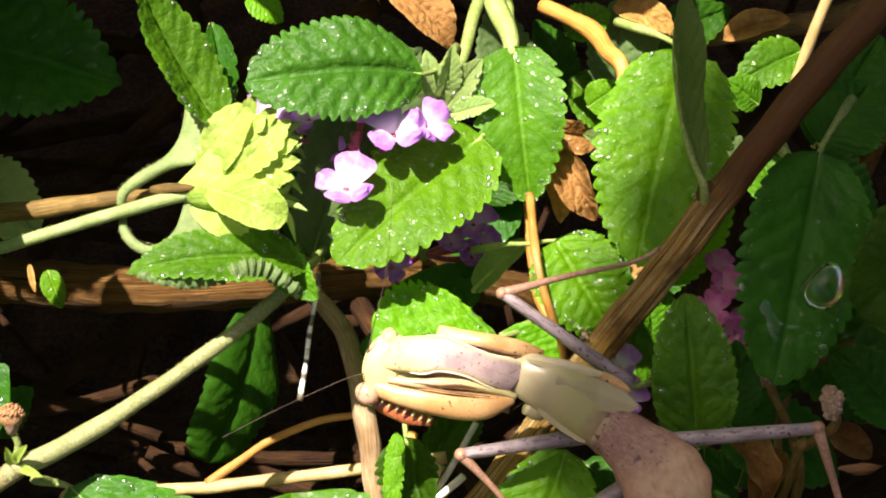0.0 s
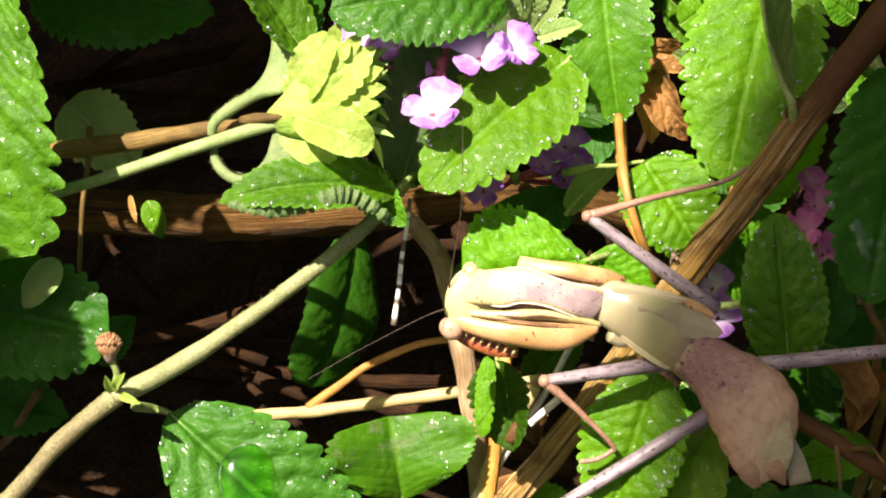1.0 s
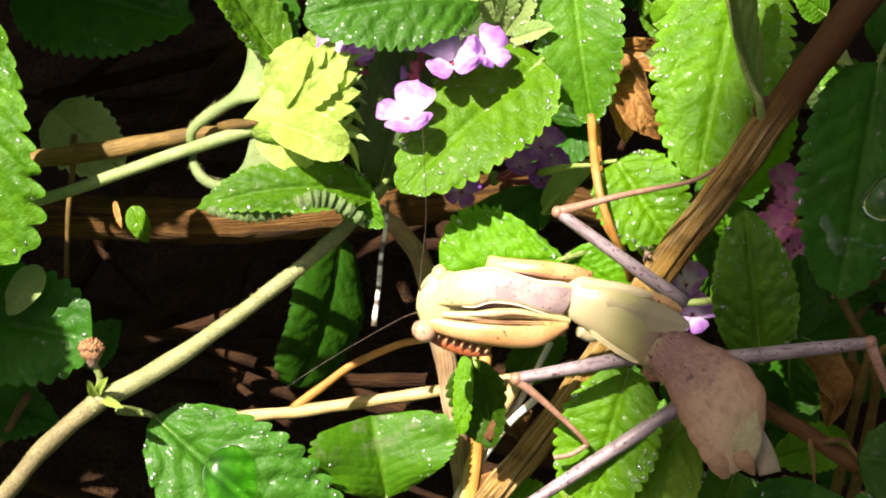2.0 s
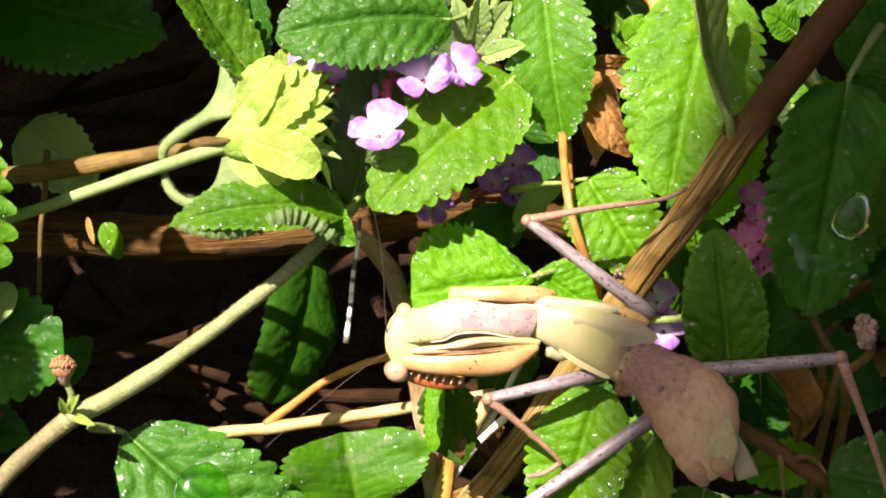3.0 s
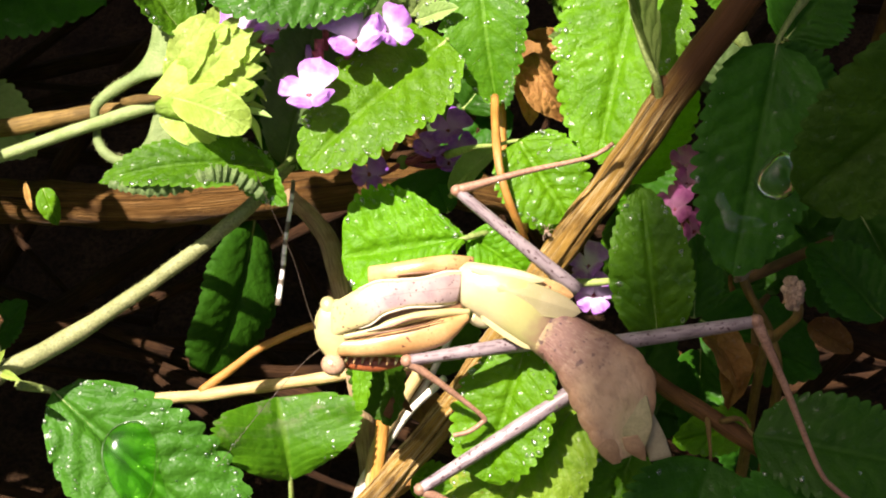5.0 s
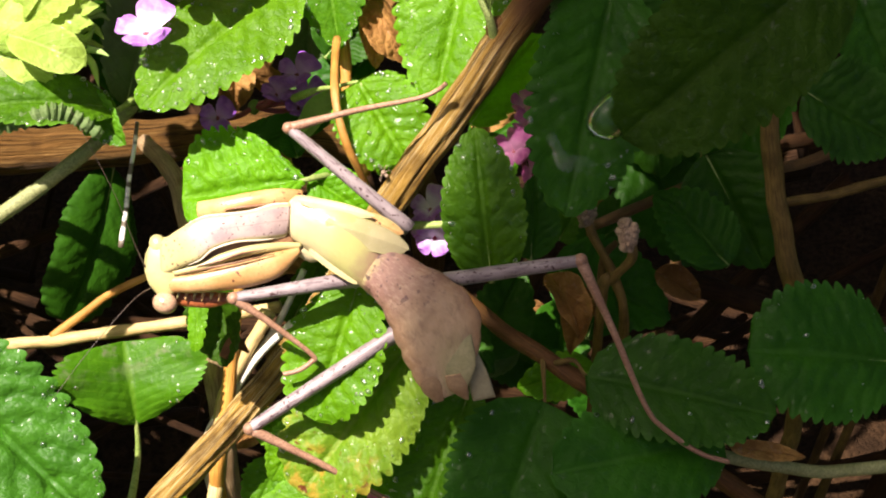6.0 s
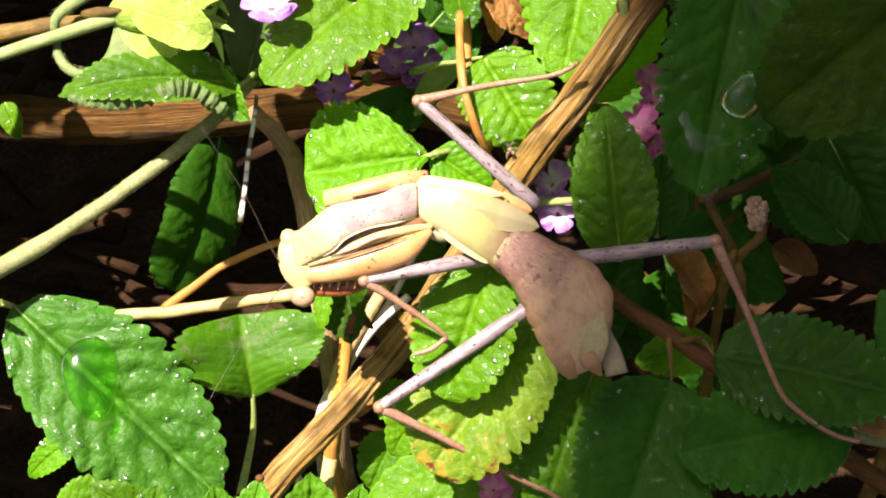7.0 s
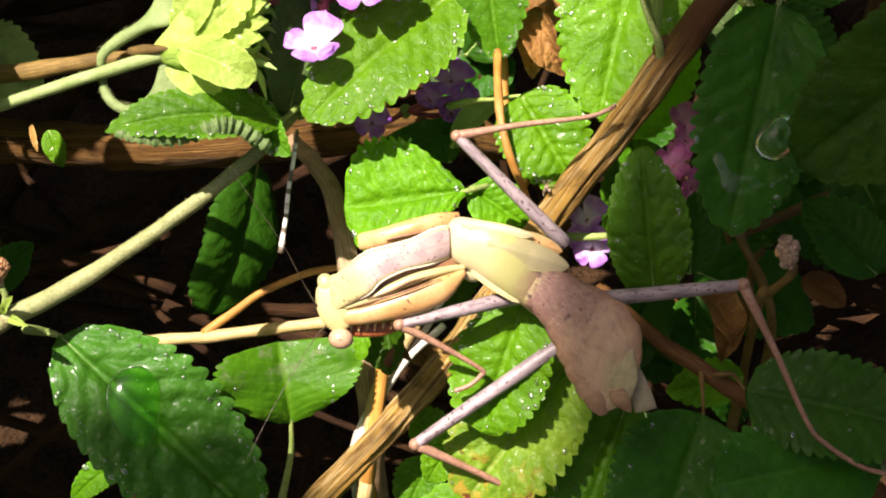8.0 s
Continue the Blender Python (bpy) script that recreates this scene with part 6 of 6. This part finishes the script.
for a, b, w, c, lab in (((-0.9, 3.0, 3.0), (12.6, -1.1, 1.6), 4.6, CHITIN_WING, "short translucent wing pad"), ((-5.4, 6.2, 2.0), (6.9, 4.0, 1.4), 1.9, CHITIN_GREEN, "narrow pale wing pad"), ((4.5, 4.2, 0.2), (11.6, 1.4, -0.2), 2.4, CHITIN_ORANGE, "narrow tan wing pad"), ((-3.5, -1.6, 1.2), (4.6, -7.0, 0.6), 1.3, CHITIN_WING, "narrow pale rim of a wing pad")):
    q = own(a, b)
    v, f, u, _ = blade(q[0], q[1], w, face=(0, 0.15, 1), teeth=6, bite=0, quilt=0.05, fold=-0.35, arch=0.03, wave=0.0, round_base=0.45, sharp=0.55, seed=3)
    pad = part("wing_pad", (v, f, u), c, mantis, lab)
    edge = v.reshape(31, 27, 3)
    part("pad_rim", join(tube(edge[2:30:3, 0], [0.06, 0.11, 0.06], 6, 20), tube(edge[2:30:3, -1], [0.06, 0.11, 0.06], 6, 20)), CHITIN_CREAM, pad)

upper_edge = [(-26.4, -3.2, 0.9), (-22.8, -0.2, 2.4), (-20.2, 1.5, 2.8), (-16.8, 2.4, 2.8), (-12.9, 3.5, 2.2), (-9.7, 5.0, 1.2), (-7.2, 5.6, 0.0)]
lower_edge = [(-25.4, -8.6, 0.9), (-21.4, -6.3, 2.8), (-19.6, -5.2, 3.4), (-17.8, -3.3, 3.6), (-14.3, -1.6, 3.2), (-10.3, -0.7, 2.0), (-7.1, 0.3, 0.0)]
pron = part("pronotum", shield(own(*upper_edge), own(*lower_edge), [0.9, 1.3, 1.1, 0.9, 0.85, 0.95, 1.0], [1.4, 1.8, 1.8, 1.8, 1.7, 1.6, 1.2], 28, 44, power=0.7), CHITIN_PRONOTUM, mantis, "cream pronotum with a clouded lilac back")
for line in (upper_edge, lower_edge):
    q = np.array(own(*line[1:]))
    part("rim", tube([tuple(p + (0, 0, 0.15)) for p in q], [0.12, 0.2, 0.22, 0.22, 0.22, 0.16], 7, 36), CHITIN_RIM, pron, "thin raised pale rim")
flank = part("pronotum_flank", shield(own((-20.2, -5.2, 2.0), (-17.6, -2.6, 2.4), (-14.2, -0.8, 2.0), (-10.3, 0.0, 1.0), (-6.6, 0.9, -0.4)), own((-18.9, -7.0, 1.0), (-15.6, -5.2, 1.4), (-11.8, -4.0, 1.0), (-7.4, -3.0, 0.0), (-4.6, -2.2, -1.0)), [0.2, 0.5, 0.6, 0.6, 0.4], [0.6, 0.8, 0.8, 0.8, 0.6], 12, 30), CHITIN_BROWN, mantis, "dark brown flank under the rim")
head = part("head", shield(own((-25.6, -2.4, 0.0), (-27.4, -3.2, 0.4), (-28.6, -4.9, 0.5), (-28.7, -7.6, 0.4), (-27.6, -10.3, 0.2), (-25.6, -12.2, 0.0)), own((-24.6, -2.8, 0.2), (-23.4, -4.0, 0.6), (-22.6, -5.6, 0.8), (-22.4, -7.8, 0.8), (-22.6, -10.2, 0.6), (-24.0, -11.8, 0.2)),
                           [0.4, 0.8, 1.0, 1.0, 0.8, 0.4], [0.6, 1.6, 2.2, 2.2, 1.8, 0.6], 24, 30), CHITIN_CREAM, mantis, "broad pale head")
part("eye", ball(own((-27.0, -3.9, 0.3))[0], np.array([(1.2, -1.2, 0), (0.9, 1.1, 0), (0, 0, 1.3)]), 12, 18), CHITIN_CREAM, head, "pale compound eye")
part("eye", ball(own((-24.6, -13.0, 0.4))[0], np.array([(2.0, -0.4, 0), (0.4, 1.7, 0), (0, 0, 1.7)]), 12, 18), CHITIN_EYE, head, "pinkish compound eye")
part("antenna", tube(own((-28.4, -7.8, 0.8), (-30.2, -4.2, 4.0), (-33.4, 2.8, 9.0), (-37.7, 9.7, 13.0), (-41.2, 15.1, 15.0)), [0.12, 0.065, 0.052, 0.045, 0.035], 6, 40), CHITIN_THREAD, head, "long thread-like antenna")
part("antenna", tube(own((-27.0, -10.8, 1.0), (-28.5, -12.4, 5.0), (-30.9, -16.2, 8.0), (-35.0, -23.5, 11.0), (-38.6, -30.7, 13.0)), [0.12, 0.065, 0.052, 0.045, 0.035], 6, 40), CHITIN_THREAD, head, "long thread-like antenna")

arm = part("foreleg", shield(own((-25.1, -8.4, 0.6), (-21.6, -7.5, 1.2), (-17.6, -6.1, 1.8), (-13.5, -4.4, 1.8), (-9.5, -3.0, 1.2), (-4.7, -1.4, 0.0)), own((-26.5, -11.0, 0.0), (-20.7, -10.6, 0.4), (-15.3, -9.6, 0.8), (-10.3, -8.2, 0.8), (-6.8, -6.2, 0.6), (-4.1, -2.5, 0.0)),
                             [0.6, 1.4, 1.7, 1.7, 1.5, 0.7], [0.6, 1.4, 1.7, 1.7, 1.5, 0.7], 24, 44), CHITIN_ORANGE, mantis, "folded orange-brown grasping foreleg")
part("hip_segment", tube(own((-23.8, -7.7, 1.4), (-19.4, -6.1, 2.2), (-15.8, -4.3, 2.4), (-11.7, -2.7, 2.0), (-7.2, -1.6, 0.8), (-4.3, -1.2, 0.0)), [0.5, 0.75, 0.85, 0.85, 0.7, 0.5], 12, 40), CHITIN_CREAM, arm, "pale upper segment lying along it")
for line in ([(-20.2, -6.3, 3.0), (-16.6, -5.0, 3.5), (-13.5, -3.5, 3.5), (-9.5, -2.4, 2.7)], [(-22.4, -7.6, 2.4), (-17.9, -6.2, 3.4), (-13.5, -4.8, 3.5), (-8.1, -2.9, 2.4)]):
    part("groove", tube(own(*line), [0.06, 0.17, 0.20, 0.06], 7, 24), CHITIN_BROWN, arm, "dark groove")
part("shin", tube(own((-26.1, -11.3, -2.0), (-22.2, -11.6, -2.0), (-17.6, -11.4, -2.0), (-14.2, -10.6, -2.0)), [(0.9, 0.7), (1.4, 0.9), (1.4, 0.9), (0.7, 0.6)], 12, 24), CHITIN_DARK, arm, "dark red-brown folded shin")
for i in range(7):
    u = i / 6
    p = np.array(own((-22.9, -10.8, -0.4))[0]) * (1 - u) + np.array(own((-14.9, -10.1, -0.2))[0]) * u
    part("spine", tube([p, p + (-0.1, -0.6, 0.1), p + (-0.2, -1.15 - 0.3 * (i % 2), -0.3)], [0.3, 0.22, 0.06], 6, 5), CHITIN_ORANGE if i % 2 else CHITIN_CREAM, arm)
arm2 = part("foreleg", shield(own((-21.9, 4.1, -2.0), (-18.2, 5.1, -0.6), (-13.7, 6.5, 0.0), (-9.2, 7.6, -0.4), (-5.4, 7.8, -1.6)), own((-21.5, 1.4, -2.0), (-19.1, 1.7, -0.8), (-14.6, 2.8, 0.0), (-10.1, 4.2, -0.4), (-5.5, 5.3, -1.6)),
                              [0.6, 1.1, 1.3, 1.2, 0.8], [0.6, 1.1, 1.3, 1.2, 0.8], 20, 40), CHITIN_ORANGE, mantis, "folded orange-brown grasping foreleg")
part("groove", tube(own((-17.3, 3.2, 1.0), (-14.6, 3.9, 1.5), (-11.4, 4.6, 1.2), (-8.3, 5.4, 0.6)), [0.08, 0.3, 0.3, 0.08], 7, 24), CHITIN_BROWN, arm2, "dark groove")
neck = part("foreleg_base", tube(own((-5.0, -1.8, -1.0), (-2.8, -2.4, -2.0), (-1.0, -1.6, -3.0)), [(1.0, 1.0), (1.4, 1.3), (1.2, 1.2)], 12, 14), CHITIN_GREEN, mantis)
collar = part("neck", shield(own((-25.4, -4.5, 0.4), (-22.5, -6.2, 0.8), (-19.5, -5.6, 0.9), (-16.5, -4.4, 0.8)), own((-25.6, -10.4, 0.0), (-22.2, -9.8, 0.2), (-18.8, -8.8, 0.2), (-15.2, -7.6, 0.2)), [0.3, 0.5, 0.5, 0.3], [0.5, 0.8, 0.8, 0.5], 14, 24), CHITIN_CREAM, mantis, "pale neck between head and forelegs")
PRO = (pron, flank, head, collar)


def walking_leg(hip, knee, foot, toes, r, name):
    """A leg that bends at hip and knee; its foot stays where it stands."""
    h, k, f = own(hip, knee, foot)
    h, k, f = map(np.array, (h, k, f))
    m = (h + k) / 2
    thigh = part("thigh", tube([h, m + (0, 0, 0.4), k - unit(k - h) * 0.6, k], [r * 1.15, r * 1.05, r * 0.88, r * 0.74], 12, 24, groove=0.05, grooves=4, seed=8), CHITIN_LEG, mantis, name, origin=h)
    geo = join(ball(k, np.eye(3) * r * 0.90, 9, 14), tube([k, (k + f) / 2 + (0, 0.3, 0.3), f] + own(*toes), [r * 0.78, r * 0.50, r * 0.42] + [r * 0.34] * len(toes), 10, 36))
    shin = part("shin", geo, CHITIN_SHIN, thigh, "thin reddish shin with a jointed foot", origin=k)
    return thigh, shin, h - P0, k - P0, f - P0


LEGS = (
    walking_leg((12.7, 2.2, -6.0), (-6.4, 19.6, -5.0), (14.9, 23.3, -7.0), [(18.4, 24.5, -7.0), (19.8, 25.4, -6.0)], 1.15, "speckled grey-brown middle leg"),
    walking_leg((5.4, -5.9, -2.5), (-15.0, -10.6, 1.0), (-1.9, -18.8, -3.5), [(-1.9, -20.0, -4.0), (-3.9, -21.6, -4.0), (-6.3, -22.4, -4.0)], 1.2, "speckled grey-brown middle leg"),
    walking_leg((12.8, -13.5, -4.0), (-12.3, -31.5, -6.0), (10.1, -43.3, -12.0), [(15.5, -45.7, -13.0), (18.5, -47.5, -14.0)], 1.25, "speckled grey-brown hind leg"),
    walking_leg((10.4, -7.4, -4.0), (40.0, -3.2, 7.0), (52.1, -26.6, 0.0), [(55.8, -30.5, -2.0), (61.9, -34.4, -4.0), (67.1, -36.0, -6.0)], 1.25, "shaded grey-brown hind leg"),
)

BODY = [
    (0, 22.42, -17.24, 26.00, -0.39),
    (0.5, 22.19, -17.63, 26.00, -0.39),
    (1, 21.90, -18.03, 26.00, -0.39),
    (1.5, 22.29, -18.05, 26.00, -0.32),
    (1.7, 21.89, -17.75, 26.00, -0.84),
    (2.8, 21.06, -17.40, 26.00, 3.18),
    (3, 21.00, -17.50, 26.00, 3.91),
    (3.5, 20.98, -17.52, 26.00, 3.74),
    (4, 20.82, -18.19, 26.00, 3.59),
    (4.2, 20.93, -18.53, 26.00, 2.95),
    (5.3, 20.61, -19.50, 26.00, -0.61),
    (5.5, 20.58, -19.44, 26.00, -1.04),
    (6, 20.76, -18.81, 26.00, -1.64),
    (6.5, 20.66, -18.94, 26.00, -1.02),
    (7, 20.17, -18.84, 26.00, 0.04),
    (7.3, 19.62, -18.71, 26.00, 0.00),
    (7.5, 19.95, -18.91, 26.00, -0.23),
    (8, 19.10, -19.15, 26.00, 0.67),
]
# turn of pronotum, head and forelegs at their joint
LIFT = [(0, -35), (0.5, -34.5), (1, -33), (1.7, -31.5), (2.8, -28.5), (3, -27.5), (3.5, -24), (4, -19), (4.2, -17.5), (5.3, -8.5), (5.5, -7.5), (6, -6), (6.5, -4.5), (7, -1.5), (7.3, 0), (8, 0)]


def turn_to(a, b):
    return Vector(a).normalized().rotation_difference(Vector(b).normalized()).to_matrix()


def leg_rows(h, k, f):
    """Thigh and shin poses that keep the foot in its place while the body sways."""
    h, k, f = Vector(h), Vector(k), Vector(f)
    upper, lower = (k - h).length, (f - k).length
    thighs, shins = [], []
    for t, x, y, z, rz in BODY:
        m = pose(x, y, z, 0, 0, rz).inverted() @ Matrix.Translation(Vector(P0))
        g = m @ f
        d = min((g - h).length, (upper + lower) * 0.998)
        way = (g - h).normalized()
        side = (k - h) - way * (k - h).dot(way)
        side.normalize()
        c = (upper ** 2 + d ** 2 - lower ** 2) / (2 * d)
        bent = h + way * c + side * math.sqrt(max(0, upper ** 2 - c ** 2))
        r1 = turn_to(k - h, bent - h)
        r2 = r1.inverted() @ turn_to(f - k, g - bent)
        thighs.append((t, Matrix.Translation(h * MM) @ r1.to_4x4()))
        shins.append((t, Matrix.Translation((k - h) * MM) @ r2.to_4x4()))
    return thighs, shins


def motions():
    walk(mantis, [(t, BASE @ pose(x * MM, y * MM, z * MM, 0, 0, rz)) for t, x, y, z, rz in BODY])
    j = Vector((np.array(J) - P0) * MM)
    for ob in PRO:
        walk(ob, [(t, Matrix.Translation(j) @ pose(0, 0, 0, 0, 0, a) @ Matrix.Translation(-j)) for t, a in LIFT])
    for ob, middle in ((arm, (-15.0, -6.5, 0.0)), (arm2, (-14.0, 4.5, 0.0))):     # the forelegs turn less than the pronotum
        m = Vector(middle) * MM
        walk(ob, [(t, Matrix.Translation(j) @ pose(0, 0, 0, 0, 0, a) @ Matrix.Translation(m - j) @ pose(0, 0, 0, 0, 0, -0.3 * a) @ Matrix.Translation(-m)) for t, a in LIFT])
    for thigh, shin, h, k, f in LEGS:
        a, b = leg_rows(h, k, f)
        walk(thigh, a)
        walk(shin, b)
    # Slides the added shade leaves so that the edge of their shade moves.
    for branch, shade_shift in ((SHADE, ((0, -14, 0), (0.5, -10, 0), (1, -9, 0), (1.5, -8, 0), (3.5, -4, 0), (4.5, 0, 0), (5.5, 6, 0), (6.5, 3, 0), (7.5, 2, 0), (8, 0, 0))),
                         (SHADE_LOW, ((0, -8, 0), (1.5, -8, 0), (3.5, -6, 0), (4.5, 0, 0), (5.5, 2, 0), (6.5, 0, 0), (7.3, 0, 0), (8, -2, 0))),
                         (SHADE_LEFT, ((0, -12, -84), (3.5, -10, -84), (5.5, -12, -84), (7.2, -8, -80), (7.6, -4, -66), (7.8, -2, -50), (8, 0, -26)))):
        rest = branch.matrix_world.copy()
        walk(branch, [(t, rest @ Matrix.Translation(Vector((dx, dy, 0)) * MM)) for t, dx, dy in shade_shift])



# ---- water ----
def droplets():
    unit_ball = ball((0, 0, 0), np.eye(3), 5, 8)
    geos = []
    for p, n, r in DROPS:
        a = unit(np.cross(n, (0.3, 1, 0.2)))
        b = np.cross(n, a)
        k = 1 + 0.7 * abs(math.sin(91 * p[0] + 37 * p[1]))
        w = 50 * p[0] + 20 * p[1]
        geos.append(ball(p + n * r * 0.15, np.array([(a * math.cos(w) + b * math.sin(w)) * r * k, (b * math.cos(w) - a * math.sin(w)) * r, n * r * 0.6]), 5, 8))
    single("water_droplets", join(*geos), WATER, DROPS[0][0], "tiny clear dew drops on the leaves", "water", kind="stuff")


def pool(centre, ahead, length, width, face, high, label, material=POOL, bend=0.0):
    """A flat drop of water lying on a leaf."""
    n = unit(face)
    a = unit(np.array(ahead) - n * (np.array(ahead) @ n))
    b = np.cross(n, a)
    verts, uvs = [], []
    seg, rings = 28, 7
    for i in range(rings + 1):
        u = math.sin(math.pi / 2 * i / rings)
        for j in range(seg):
            w = 2 * math.pi * j / seg
            rad = u * (1 + 0.10 * math.cos(2 * w + 0.6) + 0.06 * math.cos(3 * w))
            bow = bend * (rad * math.cos(w)) ** 2 + 0.25 * bend * rad * math.cos(5 * w) * u
            verts.append(np.array(centre) + a * rad * math.cos(w) * length / 2 + b * (rad * math.sin(w) * width / 2 + bow) + n * high * (math.sqrt(max(0, 1 - u * u)) - 0.2))
            uvs.append((u, w))
    single("water_drop", (np.array(verts), grid_faces(rings + 1, seg, True), np.array(uvs)), material, centre, label, "water", "large water drops")


droplets()
pool((-42.9, -47.0, 3.2), (0.25, -1, 0), 13.5, 10.5, (0.1, 0.25, 1), 1.6, "large clear water drop lying on a leaf")
pool((-39.3, -56.8, 2.6), (0.75, -0.6, 0), 7.5, 5.0, (0.1, 0.25, 1), 1.0, "clear water drop lying on a leaf")
pool((-49.9, -52.0, 2.2), (0.3, -1, 0), 5.5, 3.6, (0.1, 0.25, 1), 0.9, "clear water drop lying on a leaf")
pool((65.7, 1.8, 24.0), (0.3, 1, 0), 8.2, 7.4, (-0.1, 0.25, 1), 4.0, "round water drop hanging from a leaf tip", BEAD)
pool((60.0, -6.2, 22.5), (1, -0.45, 0), 11, 3.4, (0.05, 0.3, 1), 0.15, "thin film of water on a shaded leaf", FILM, 2.6)


motions()
